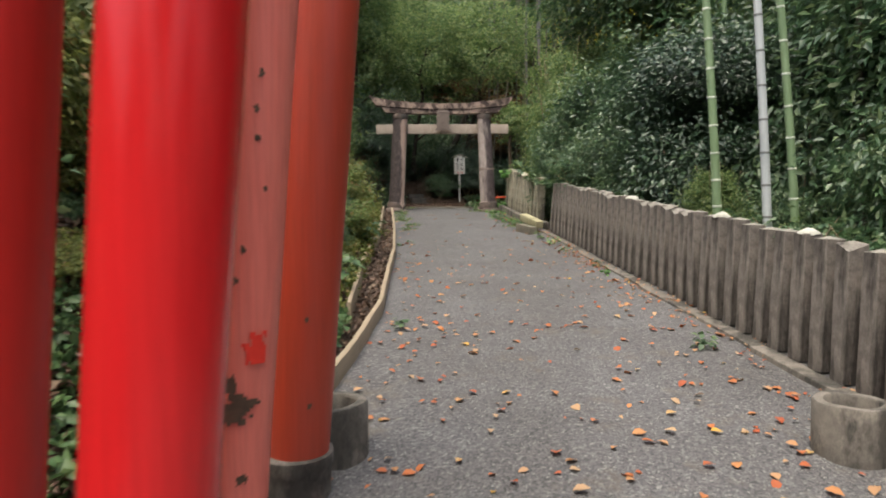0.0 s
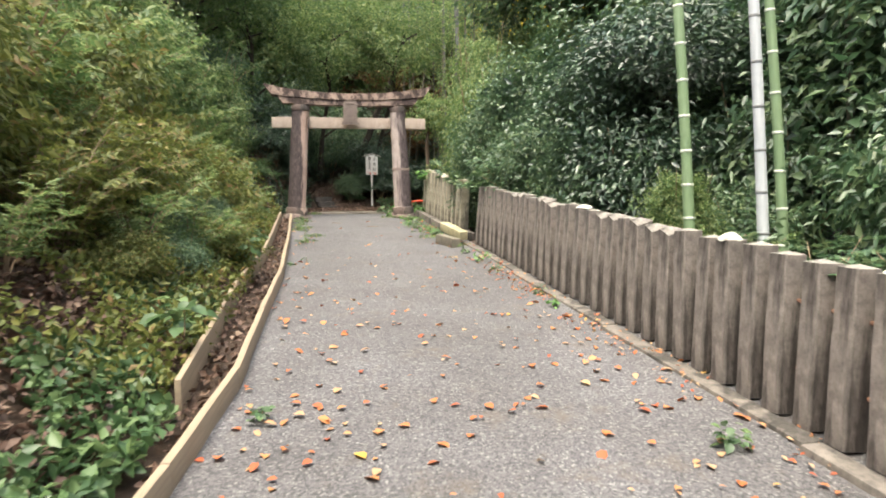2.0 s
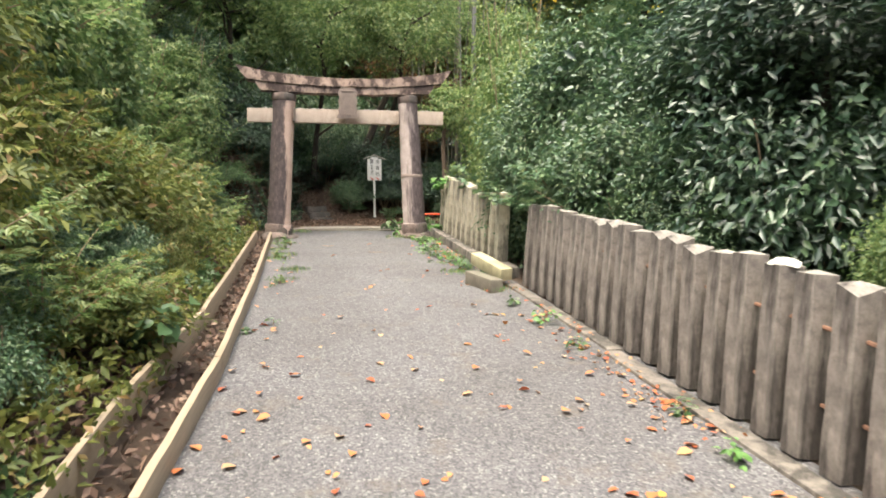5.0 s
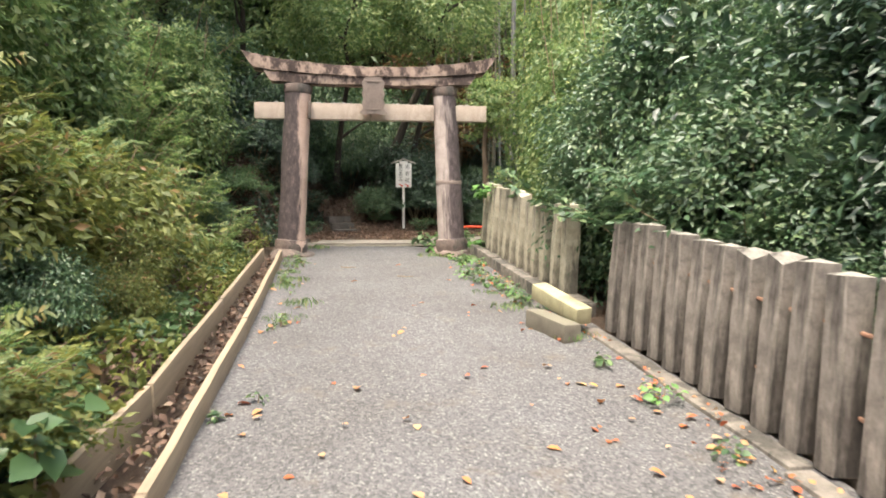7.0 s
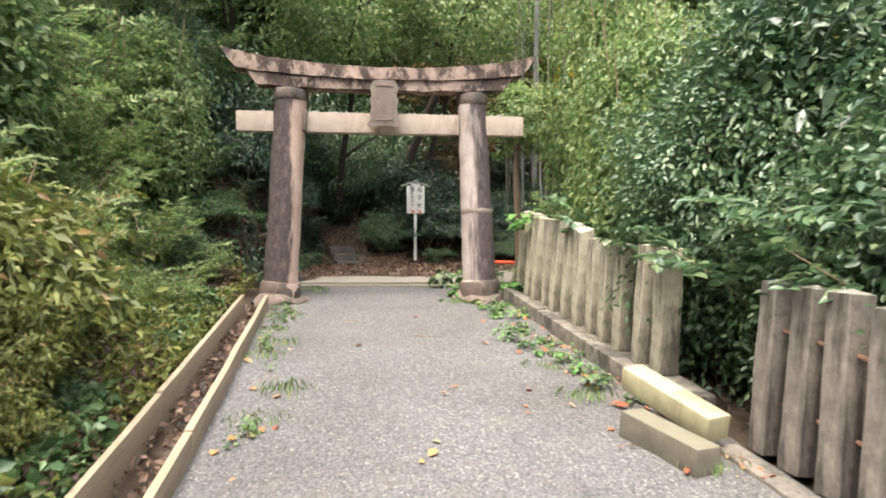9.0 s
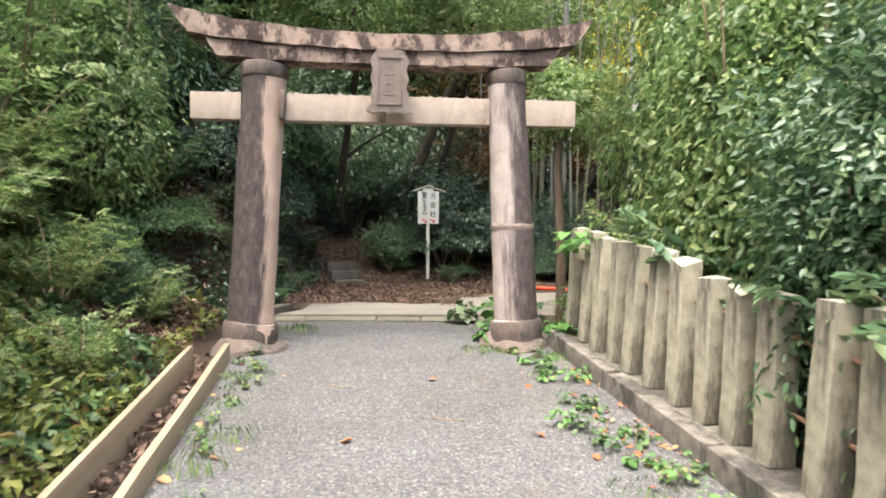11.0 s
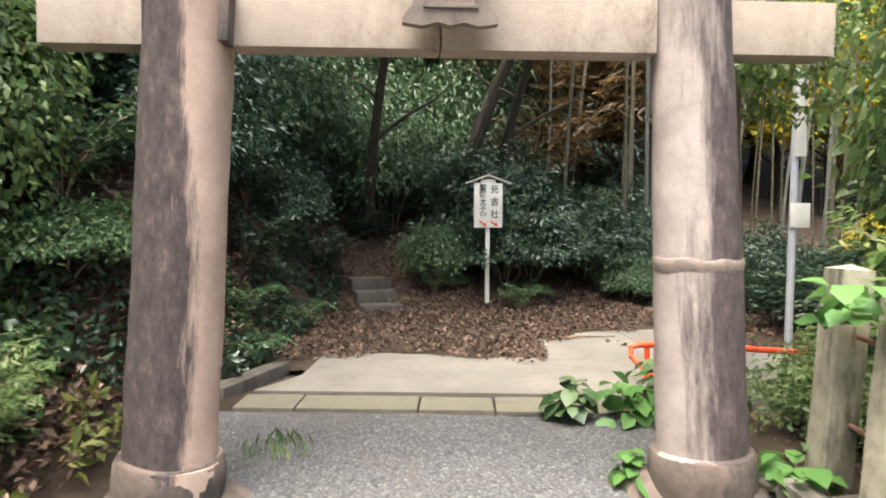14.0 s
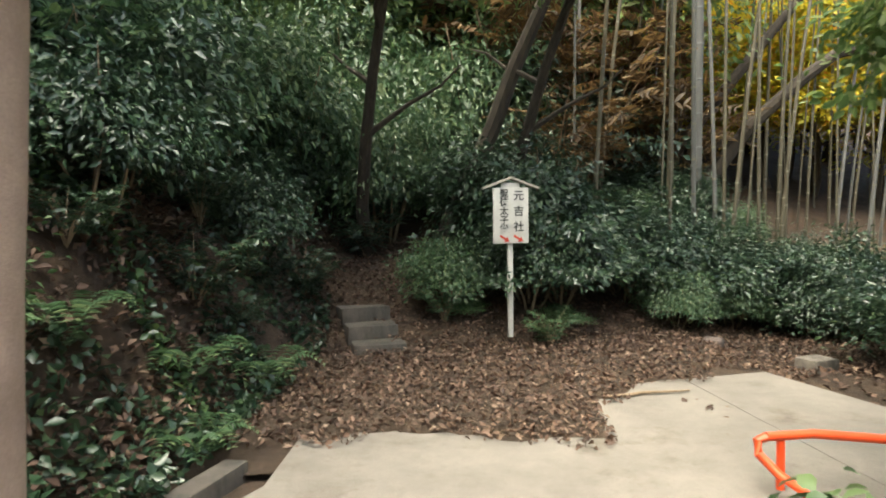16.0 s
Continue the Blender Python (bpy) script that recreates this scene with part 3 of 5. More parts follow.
part("lower_lintel", arched(1.55, 1.66, 2.668, 2.793, 0.30, 0.035, 0.07, 2.4, 3.0), STONE_TOP, GATE, "stained lower lintel")
part("upper_lintel", arched(1.80, 1.98, 2.797, 2.945, 0.36, 0.10, 0.20, 2.4, 8.0), STONE_TOP, GATE, "mossy upturned top lintel")
for x0, x1 in ((-1.80, -1.345), (-0.965, -0.02), (-0.012, 0.985), (1.33, 1.83)):
    part("tie_beam", rough(box(x1 - x0, 0.17, 0.25, 0.006), 0.004, 6, x0), STONE_BEAM, GATE, "pale sawn tie beam block", at=pose((x0 + x1) / 2, 0, 2.135))
part("wedge", rough(box(0.045, 0.13, 0.26, 0.008), 0.010, 9, 1.0), STONE_BASE, GATE, "stone wedge", at=pose(-0.965, -0.13, 2.13, 0, 3, 0))


def plaque_outline(z):
    """Half width of the plaque at height z: wavy sides, a flared foot and notched shoulders."""
    w = 0.165 + 0.010 * math.cos(z * 42)
    w += 0.035 * soft_step(0.10, 0.02, z)
    return w - 0.030 * soft_step(0.50, 0.54, z)


bm = bmesh.new()
outline = [(plaque_outline(0.545 * k / 24), 0.545 * k / 24) for k in range(25)]
outline = outline + [(0.09, 0.555), (-0.09, 0.555)] + [(-w, z) for w, z in outline[::-1]] + [(-0.12, -0.014), (-0.06, 0.004), (0.0, -0.012), (0.06, 0.004), (0.12, -0.014)]
sides = [[bm.verts.new((x, y, z)) for x, z in outline] for y in (-0.05, 0.05)]
for k in range(len(outline)):
    j = (k + 1) % len(outline)
    bm.faces.new((sides[0][k], sides[0][j], sides[1][j], sides[1][k]))
bm.faces.new(sides[0])
bm.faces.new(sides[1][::-1])
bmesh.ops.recalc_face_normals(bm, faces=bm.faces)
plaque = part("name_plaque", bm, STONE_PLAQUE, GATE, "stone name plaque with scalloped edge", at=pose(0.02, -0.20, 2.215, 7, 0, 0))
for w, tall, x, z in ((0.022, 0.40, -0.108, 0.08), (0.022, 0.40, 0.108, 0.08), (0.238, 0.022, 0, 0.06), (0.238, 0.022, 0, 0.478)):
    part("plaque_moulding", rough(box(w, 0.016, tall, 0.003), 0.004, 12, x), STONE_PLAQUE, plaque, at=pose(x, -0.052, z))
for x, z, w, h in ((-0.005, 0.40, 0.08, 0.010), (0.0, 0.37, 0.010, 0.05), (0.0, 0.33, 0.09, 0.010), (-0.03, 0.27, 0.010, 0.05), (0.035, 0.27, 0.010, 0.05), (0.0, 0.25, 0.07, 0.010), (0, 0.16, 0.010, 0.07), (0, 0.15, 0.08, 0.010)):
    part("carved_stroke", box(w, 0.006, h, 0.002), STONE_PLAQUE, plaque, at=pose(x, -0.051, z))


def stone_mesh(r, seed):
    bm = bmesh.new()
    bmesh.ops.create_icosphere(bm, subdivisions=1, radius=r)
    for v in bm.verts:
        v.co.z *= 0.65
        v.co *= 1 + 0.3 * noise.noise(v.co * (1.5 / r) + Vector((seed, 0, 0)))
    return bm


rnd = random.Random(5)
pebble_kinds = []
for k in range(4):
    bm = stone_mesh(0.022, k * 3.3)
    me = bpy.data.meshes.new("pebble")
    bm.to_mesh(me)
    bm.free()
    me.materials.append(PEBBLE)
    me.shade_smooth()
    pebble_kinds.append(me)
for i in range(90):
    x = rnd.uniform(-1.5, 1.6)
    if abs(x + 1.15) < 0.24 or abs(x - 1.16) < 0.22 or abs(x) < 0.2:
        continue
    o = new("pebble", pebble_kinds[i % 4])
    o.parent = GATE
    o.matrix_basis = sized(x, rnd.uniform(-0.07, 0.06), 2.393, rnd.uniform(0, 360), rnd.uniform(0.6, 1.25))

# ---- concrete fence ----
post_meshes = []
for k in range(7):
    bm = box(0.155, 0.152, 1.0, 0)
    top = max(bm.faces, key=lambda f: f.calc_center_median().z)
    r = bmesh.ops.poke(bm, faces=[top])
    for v in r["verts"]:
        v.co.z += 0.022
    bmesh.ops.bevel(bm, geom=[e for e in bm.edges if abs(e.verts[0].co.z - e.verts[1].co.z) > 0.5], offset=0.007, segments=1, affect="EDGES")
    bmesh.ops.subdivide_edges(bm, edges=[e for e in bm.edges if abs(e.verts[0].co.z - e.verts[1].co.z) > 0.5], cuts=8)
    rough(bm, 0.005, 5, k * 4.0)
    rough(bm, 0.003, 25, k * 3.0)
    if k in (2, 5):
        # a chipped corner
        for v in bm.verts:
            if v.co.z > 0.9 and v.co.x < -0.02 and v.co.y < 0:
                v.co.z -= 0.05
    me = bpy.data.meshes.new("post")
    bm.to_mesh(me)
    bm.free()
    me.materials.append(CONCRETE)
    post_meshes.append(me)


def pale_copy(me):
    me = me.copy()
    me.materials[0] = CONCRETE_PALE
    return me


def fence_x(y):
    return 3.27 + 0.02 * (min(y, 13.0) - 4.5) * 0.9 + 0.04 if y < 13.3 else 3.46


def lean_of(y):
    """The posts lean away from the path, more so further on."""
    return 1.4 + 2.8 * min(1.0, max(0.0, (y - 7.0) / 4.0)) if y < 13.4 else 3.0


def lay_fence(places, base, tall, name, meshes, pale_caps=()):
    y0, y1 = places[0], places[-1]
    f = empty("fence", pose(fence_x(y0), y0, path_height(y0)), name, "fence", "concrete fences")
    r = random.Random(int(y0 * 10))
    inv = Vector((fence_x(y0), y0, path_height(y0)))
    for y in places:
        o = new("post", meshes[r.randrange(len(meshes))])
        o.parent = f
        h = tall(y) * r.uniform(0.985, 1.02)
        at = Vector((fence_x(y) + 0.072 + r.uniform(-0.012, 0.012), y + r.uniform(-0.010, 0.010), path_height(y) + base)) - inv
        o.matrix_basis = pose(*at, r.uniform(-1.2, 1.2), lean_of(y) + r.uniform(-1.3, 1.3), r.uniform(-5, 5)) @ Matrix.Diagonal((1, 1, h, 1))
        if any(abs(y - c) < 0.136 for c in pale_caps):
            lump = lathe([(0.05, -0.012), (0.086, -0.004), (0.080, 0.012), (0.045, 0.036), (0.01, 0.046)], 14)
            part("lichen_cap", rough(lump, 0.022, 11, y), LICHEN, o, "whitish lichen crust", at=pose(0, 0, 0.998))
    for dz in (0.30, 0.72):
        a = Vector((fence_x(y0) + 0.12, y0, path_height(y0) + base + dz * tall(y0))) - inv
        b = Vector((fence_x(y1) + 0.12, y1, path_height(y1) + base + dz * tall(y1))) - inv
        part("rail", tube([a, a.lerp(b, 0.5), b], [0.012] * 3, 6), RUST, f, "thin rusty iron rod")
    return f


lay_fence([13.055 - 0.2716 * k for k in range(46, -1, -1)], 0.04, lambda y: 0.985, "fence of close-set weathered concrete posts beside gravel", post_meshes, (4.75, 6.1, 8.75))
FAR_POSTS = (14.28, 14.59, 14.99, 15.30, 15.62, 15.95, 16.32, 16.68, 17.02, 17.34, 17.68, 18.05)
lay_fence(FAR_POSTS, 0.14, lambda y: 0.87 if 14.9 < y < 15.7 else 0.93 + 0.018 * (y - 14.3), "fence of pale concrete posts on a kerb", [pale_copy(me) for me in post_meshes])
for i, (y0, y1, h, x) in enumerate(((13.75, 15.2, 0.17, 3.33), (15.22, 16.6, 0.17, 3.33), (16.62, 18.05, 0.18, 3.33))):
    k = rough(box(0.13, y1 - y0, 0.30, 0.010), 0.012, 4, i * 2.0)
    slope = math.degrees(math.atan(0.075))
    tagged(part("kerbstone", k, CONCRETE_RING, None, at=pose(x, (y0 + y1) / 2, path_height((y0 + y1) / 2) - 0.30 + h, slope)), "long concrete kerbstone at the foot of the fence", "kerb", "fence kerb")
for i, (y0, y1) in enumerate(((0.4, 2.6), (2.62, 5.0), (5.02, 7.6), (7.62, 10.4), (10.42, 13.2))):
    k = rough(box(0.15, y1 - y0, 0.25, 0.02), 0.012, 3, i * 2.0 + 9)
    tagged(part("kerbstone", k, CONCRETE_RING, None, at=pose(fence_x(y0) - 0.07, (y0 + y1) / 2, path_height((y0 + y1) / 2) - 0.20, slope)), "low worn concrete footing half sunk in gravel", "kerb", "fence kerb")
strip = rough(box(0.22, 4.2, 0.2, 0.02), 0.012, 3, 4.0)
tagged(part("footing_strip", strip, CONCRETE_RING, None, at=pose(3.53, 15.85, path_height(15.85) - 0.06, slope)), "mossy concrete strip carrying the fence posts", "footing")
# fallen post and its block at the gap
tagged(part("fallen_post", rough(box(0.16, 0.78, 0.15, 0.012), 0.006, 6, 1.0), YELLOW_STONE, None, at=pose(3.16, 13.47, 1.055, 11, -4, 13)), "yellowish lichen-covered post fallen across a block", "fallen post")
tagged(part("stone_block", rough(box(0.17, 0.66, 0.20, 0.014), 0.008, 6, 3.0), KERB, None, at=pose(2.99, 13.2, path_height(13.2) - 0.04, 4, 0, 13)), "broken concrete kerb block lying on gravel", "block")

# ---- timber edging ----
def board(a, b, z_lift, tall, thick, material, label, seed):
    (x0, y0), (x1, y1) = a, b
    length = math.hypot(x1 - x0, y1 - y0)
    zm = (path_height(y0) + path_height(y1)) / 2
    bm = box(thick, length, tall, 0.006)
    bmesh.ops.subdivide_edges(bm, edges=[e for e in bm.edges if e.calc_length() > 0.5], cuts=6)
    rough(bm, 0.008, 2.5, seed)
    pitch = math.degrees(math.atan2(path_height(y1) - path_height(y0), length))
    return tagged(part("edging_board", bm, material, None, at=pose((x0 + x1) / 2, (y0 + y1) / 2, zm - tall + z_lift, pitch, 0, -math.degrees(math.atan2(x1 - x0, y1 - y0)))), label, "edging board", "path edging")


for i, ((y0, x0), (y1, x1)) in enumerate(zip(EDGE[:-2], EDGE[1:-1])):
    board((x0 - 0.025, y0 + 0.005), (x1 - 0.025, y1 - 0.005), 0.15, 0.28, 0.048, PLANK, "weathered timber edging board along the gravel", i * 3.0)
BACK = [(6.2, -0.26), (9.5, -0.17), (11.6, 0.0), (14.0, 0.05), (17.5, 0.11)]
for i, ((y0, x0), (y1, x1)) in enumerate(zip(BACK, BACK[1:])):
    board((x0 - 0.025, y0 + 0.01), (x1 - 0.025, y1 - 0.01), 0.22, 0.36, 0.04, PLANK, "taller timber board holding back the bank", i * 5.0 + 1)

# ---- landing ----
for i, (x0, x1) in enumerate(((0.44, 0.86), (0.87, 1.70), (1.71, 2.22), (2.23, 3.06))):
    xm = (x0 + x1) / 2
    k = rough(box(x1 - x0, 0.36, 0.2, 0.012), 0.006, 5, i * 3.1)
    tagged(part("kerbstone", k, KERB, None, at=pose(xm, 19.93 - 0.125 * (xm - 0.45), 1.335 - 0.2, 0, 0, -7)), "mossy concrete edge stone of the landing", "kerb", "landing kerb")


def flat_slab(points, z, thick, material, name, label):
    bm = bmesh.new()
    vs = [bm.verts.new((x, y, z)) for x, y in points]
    f = bm.faces.new(vs)
    r = bmesh.ops.extrude_face_region(bm, geom=[f])
    bmesh.ops.translate(bm, vec=(0, 0, -thick), verts=[v for v in r["geom"] if isinstance(v, bmesh.types.BMVert)])
    bmesh.ops.recalc_face_normals(bm, faces=bm.faces)
    return tagged(part(name, bm, material, None, label, smooth=False), kind="structure")


flat_slab([(0.50, 20.12), (3.1, 19.80), (4.1, 19.7), (4.1, 22.52), (3.3, 22.5), (2.0, 22.3), (0.95, 21.7), (0.80, 20.6)], 1.355, 0.15, SLAB, "pavement", "pale worn concrete landing")
flat_slab([(4.112, 19.69), (9.5, 16.0), (12, 17.6), (5.2, 21.45), (4.95, 22.68), (4.112, 22.53)], 1.352, 0.15, SLAB, "pavement_side", "pale concrete path leading away")


def drift_edge(x):
    """How far the leaf mould has crept over the landing."""
    for (x0, y0), (x1, y1) in zip(DRIFT, DRIFT[1:]):
        if x <= x1:
            return y0 + (y1 - y0) * (x - x0) / (x1 - x0) + 0.12 * noise.noise(Vector((x * 3.1, 0.4, 7)))
    return DRIFT[-1][1]


DRIFT = [(-1.0, 21.15), (0.9, 21.2), (1.54, 21.35), (2.35, 21.02), (2.95, 21.05), (3.1, 21.75), (3.6, 22.3), (4.9, 22.68), (9.0, 22.9)]
sheet("leaf_mould", np.arange(0.5, 5.01, 0.08), np.arange(20.8, 24.0, 0.08), lambda x, y: max(1.345 + 0.045 * soft_step(-0.05, 0.5, y - drift_edge(x)), land(x, y) - 0.02) + 0.012 * noise.noise(Vector((x * 5, y * 5, 1))) * soft_step(-0.1, 0.2, y - drift_edge(x)), SOIL, "brown leaf mould drifted over the landing")
low_wall = rough(box(0.16, 0.95, 0.22, 0.015), 0.010, 5, 2.0)
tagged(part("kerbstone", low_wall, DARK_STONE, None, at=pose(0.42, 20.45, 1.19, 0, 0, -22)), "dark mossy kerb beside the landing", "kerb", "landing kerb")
steps_thing = empty("stone_steps", pose(1.55, 23.7, 1.33), "rough stone steps climbing into the wood", "steps")
for i in range(4):
    s = rough(box(0.56, 0.34, 0.20, 0.02), 0.016, 4, i * 2.2)
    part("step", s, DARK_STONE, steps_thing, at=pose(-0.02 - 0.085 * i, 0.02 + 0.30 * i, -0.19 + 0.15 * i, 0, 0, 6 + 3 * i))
tagged(part("stone", rough(box(0.34, 0.25, 0.2, 0.03), 0.02, 5, 1.0), CONCRETE_RING, None, at=pose(5.75, 23.1, land(5.75, 23.1) - 0.05, 0, 0, 20)), "square stone at the wood's edge", "stone")
tagged(part("stone", rough(box(0.22, 0.2, 0.16, 0.03), 0.02, 5, 4.0), STONE_BASE, None, at=pose(5.2, 24.1, land(5.2, 24.1) - 0.03, 0, 0, 50)), "small pale stone under bushes", "stone")

# ---- wooden sign ----
SIGN = empty("signboard", pose(2.86, 24.0, 1.50, 0, 0, 3), "white wooden signpost with black writing and little roof", "sign")
part("post", box(0.055, 0.045, 1.55, 0.004), WHITE, SIGN, "white square post")
sign_face = part("board", box(0.385, 0.03, 0.59, 0.004), WHITE, SIGN, "white painted board", at=pose(0, -0.04, 1.01))
for sx in (-1, 1):
    part("roof_slat", box(0.34, 0.10, 0.022, 0.003), GREY_WOOD, SIGN, "grey roof slat", at=pose(sx * 0.145, -0.03, 1.64, 0, sx * 20, 0))
part("gable", box(0.20, 0.02, 0.07, 0.002), WHITE, SIGN, at=pose(0, -0.036, 1.585))


def letter(ch, size, x, z):
    c = bpy.data.curves.new("letter", "FONT")
    c.body, c.size, c.align_x, c.align_y, c.extrude, c.offset = ch, size, "CENTER", "CENTER", 0.0012, 0.0018
    tmp = bpy.data.objects.new("letter", c)
    scene.collection.objects.link(tmp)
    bpy.context.view_layer.update()
    me = bpy.data.meshes.new_from_object(tmp.evaluated_get(bpy.context.evaluated_depsgraph_get()))
    bpy.data.objects.remove(tmp)
    me.materials.clear()
    me.materials.append(BLACK)
    o = new("letter", me)
    o.parent = sign_face
    o.matrix_basis = pose(x, -0.0165, z, 90, 0, 0)
    return o


for i, ch in enumerate("元吉社"):
    letter(ch, 0.115, 0.085, 0.50 - i * 0.165)
for i, ch in enumerate("聖徳太子堂"):
    letter(ch, 0.098, -0.075, 0.525 - i * 0.094)
for x in (-0.075, 0.075):
    bm = box(0.085, 0.003, 0.022, 0, at=pose(-0.01, 0, -0.011))
    v = [bm.verts.new(p) for p in ((0.02, -0.0015, 0.035), (0.065, -0.0015, 0), (0.02, -0.0015, -0.035))]
    bm.faces.new(v)
    part("arrow", bm, SIGN_RED, sign_face, "red arrow", smooth=False, at=pose(x, -0.0168, 0.055, 0, 32, 0))

# ---- orange handrail ----
RAIL = empty("handrail", pose(3.45, 20.2, 1.35), "orange painted tubular handrail beside the landing", "handrail")
part("top_rail", tube([(0.0, 0.0, 0.29), (0.25, -0.02, 0.30), (1.2, -0.35, 0.28), (2.6, -1.0, 0.22)], [0.024] * 4, 10), RAIL_PAINT, RAIL)
part("end_loop", tube([(0.0, 0.0, 0.29), (-0.05, 0.0, 0.27), (-0.06, -0.03, 0.21), (0.0, -0.12, 0.13), (0.08, -0.22, 0.07), (0.10, -0.24, -0.15)], [0.024] * 6, 10), RAIL_PAINT, RAIL)
for p in ((0.08, 0.0), (1.2, -0.35), (2.6, -1.0)):
    part("upright", tube([(p[0], p[1], -0.15), (p[0], p[1], 0.27)], [0.022] * 2, 10), RAIL_PAINT, RAIL)

# ---- red gate pillars and concrete rings ----
def red_pillar(x, y, r, material, label, lean, foot=True):
    z = path_height(y)
    t = empty("red_gate_pillar", pose(x, y, z), label, "gate pillar", "red gate pillars")
    bm = lathe([(r, 0.20), (r, 0.6), (r * 0.99, 1.2), (r * 0.98, 1.9), (r * 0.96, 2.6), (r * 0.95, 3.1)], 40)
    for v in bm.verts:
        v.co.x += lean * v.co.z
    part("shaft", rough(bm, 0.006, 3, x * 5), material, t, "red lacquered round shaft")
    ft = lathe([(r * 1.15, -0.05), (r * 1.18, 0.12), (r * 1.28, 0.15), (r * 1.28, 0.21), (r * 0.9, 0.215)], 32)
    part("footing", rough(ft, 0.012, 6, y), CONCRETE_RING, t, "mossy concrete footing")
    return t


def flake(shaft, r, lean, angle, z, half_angle, half_height, material, label, seed):
    """A ragged patch of other paint or bare wood lying on a shaft."""
    bm = bmesh.new()
    n = 12
    grid = {}
    for a in range(n + 1):
        for b in range(n + 1):
            u, v = a / n * 2 - 1, b / n * 2 - 1
            th = radians(angle + u * half_angle)
            zz = z + v * half_height
            rr = r + 0.0065
            grid[a, b] = ((u, v), (rr * math.cos(th) + lean * zz, rr * math.sin(th), zz))
    verts = {}
    for a in range(n):
        for b in range(n):
            (u, v), _ = grid[a, b]
            edge = 0.72 + 0.55 * noise.noise(Vector((u * 2.2, v * 2.2, seed)))
            if math.hypot(u + 1 / n, v + 1 / n) > edge:
                continue
            f = []
            for k in ((a, b), (a + 1, b), (a + 1, b + 1), (a, b + 1)):
                if k not in verts:
                    verts[k] = bm.verts.new(grid[k][1])
                f.append(verts[k])
            bm.faces.new(f)
    return part("paint_flake", bm, material, shaft, label)


red_pillar(-0.97, 1.20, 0.150, RED_DARK, "deep red lacquered wooden gate pillar", 0.086)
red_pillar(-0.42, 0.70, 0.110, RED_NEW, "glossy freshly painted red wooden gate pillar", 0.086)
red_pillar(-0.745, 2.00, 0.130, RED_DARK, "deep red lacquered wooden gate pillar behind others", 0.086)
FADED = red_pillar(-0.59, 2.35, 0.136, RED_PINK, "faded pinkish red gate pillar with flaked spots", 0.086)
VERMILION = red_pillar(-0.40, 2.95, 0.158, RED_ORANGE, "faded vermilion gate pillar on concrete footing", 0.086)
faded_shaft = [o for o in FADED.children if o.name.startswith("shaft")][0]
vermilion_shaft = [o for o in VERMILION.children if o.name.startswith("shaft")][0]
flake(faded_shaft, 0.136, 0.086, -58, 0.93, 24, 0.085, RED_BRIGHT, "bright red dab of newer paint", 1.0)
for a, z, w, h, k in ((-80, 0.70, 34, 0.075, 2.0), (-95, 0.80, 14, 0.05, 3.0), (-70, 0.42, 12, 0.03, 4.0), (-76, 1.98, 6, 0.022, 5.0), (-80, 1.85, 6, 0.02, 6.0), (-76, 1.74, 6, 0.018, 7.0), (-88, 1.32, 7, 0.02, 8.0), (-96, 1.2, 5, 0.02, 9.0), (-60, 1.55, 5, 0.015, 10.0)):
    flake(faded_shaft, 0.136, 0.086, a, z, w, h, BARE_WOOD, "dark bare wood where paint flaked", k)
for a, z, w, h, k in ((-70, 0.48, 5, 0.02, 11.0), (-84, 0.9, 4, 0.02, 12.0)):
    flake(vermilion_shaft, 0.158, 0.086, a, z, w, h, BARE_WOOD, "dark bare wood where paint flaked", k)


def ring(x, y, label):
    bm = lathe([(0.20, -0.1), (0.20, 0.29), (0.19, 0.305), (0.145, 0.305), (0.135, 0.29), (0.135, 0.12)], 36)
    return tagged(part("concrete_pipe", rough(bm, 0.010, 6, x), CONCRETE_RING, None, at=pose(x, y, path_height(y))), label, "concrete pipe", "empty pillar sockets")


ring(-0.24, 3.36, "empty concrete pillar socket ring beside the edging")
ring(2.68, 3.10, "chipped empty concrete pillar socket by the fence")


POLE_GREY = plain_material("galvanised_steel", (0.30, 0.30, 0.34), (0.38, 0.38, 0.42), 12, 0.5, relief=0.05)


# ---- bamboo ----
def bamboo(x, y, r, tall, lean, material, node, label, first=0.35, gap=0.36, group="bamboo culms"):
    z = land(x, y)
    t = empty("bamboo_culm", pose(x, y, z), label, "bamboo", group)
    bm = bmesh.new()
    pts, rad = [], []
    n = int(tall / 0.5)
    for i in range(n + 1):
        f = i / n
        pts.append((lean[0] * tall * f ** 1.3, lean[1] * tall * f ** 1.3, -0.1 + tall * f))
        rad.append(r * (1 - 0.45 * f))
    part("culm", tube(pts, rad, 12, bm), material, t)
    h = first
    k = 0
    while h < min(tall, 5.5):
        f = (h + 0.1) / tall
        rr = r * (1 - 0.45 * f)
        part("node", lathe([(rr * 0.98, -0.016), (rr * 1.07, -0.010), (rr * 1.09, 0.0), (rr * 1.07, 0.009), (rr * 0.98, 0.014)], 12), node, t, at=pose(lean[0] * tall * f ** 1.3, lean[1] * tall * f ** 1.3, h))
        h += gap * (1 + 0.02 * k)
        k += 1
    return t


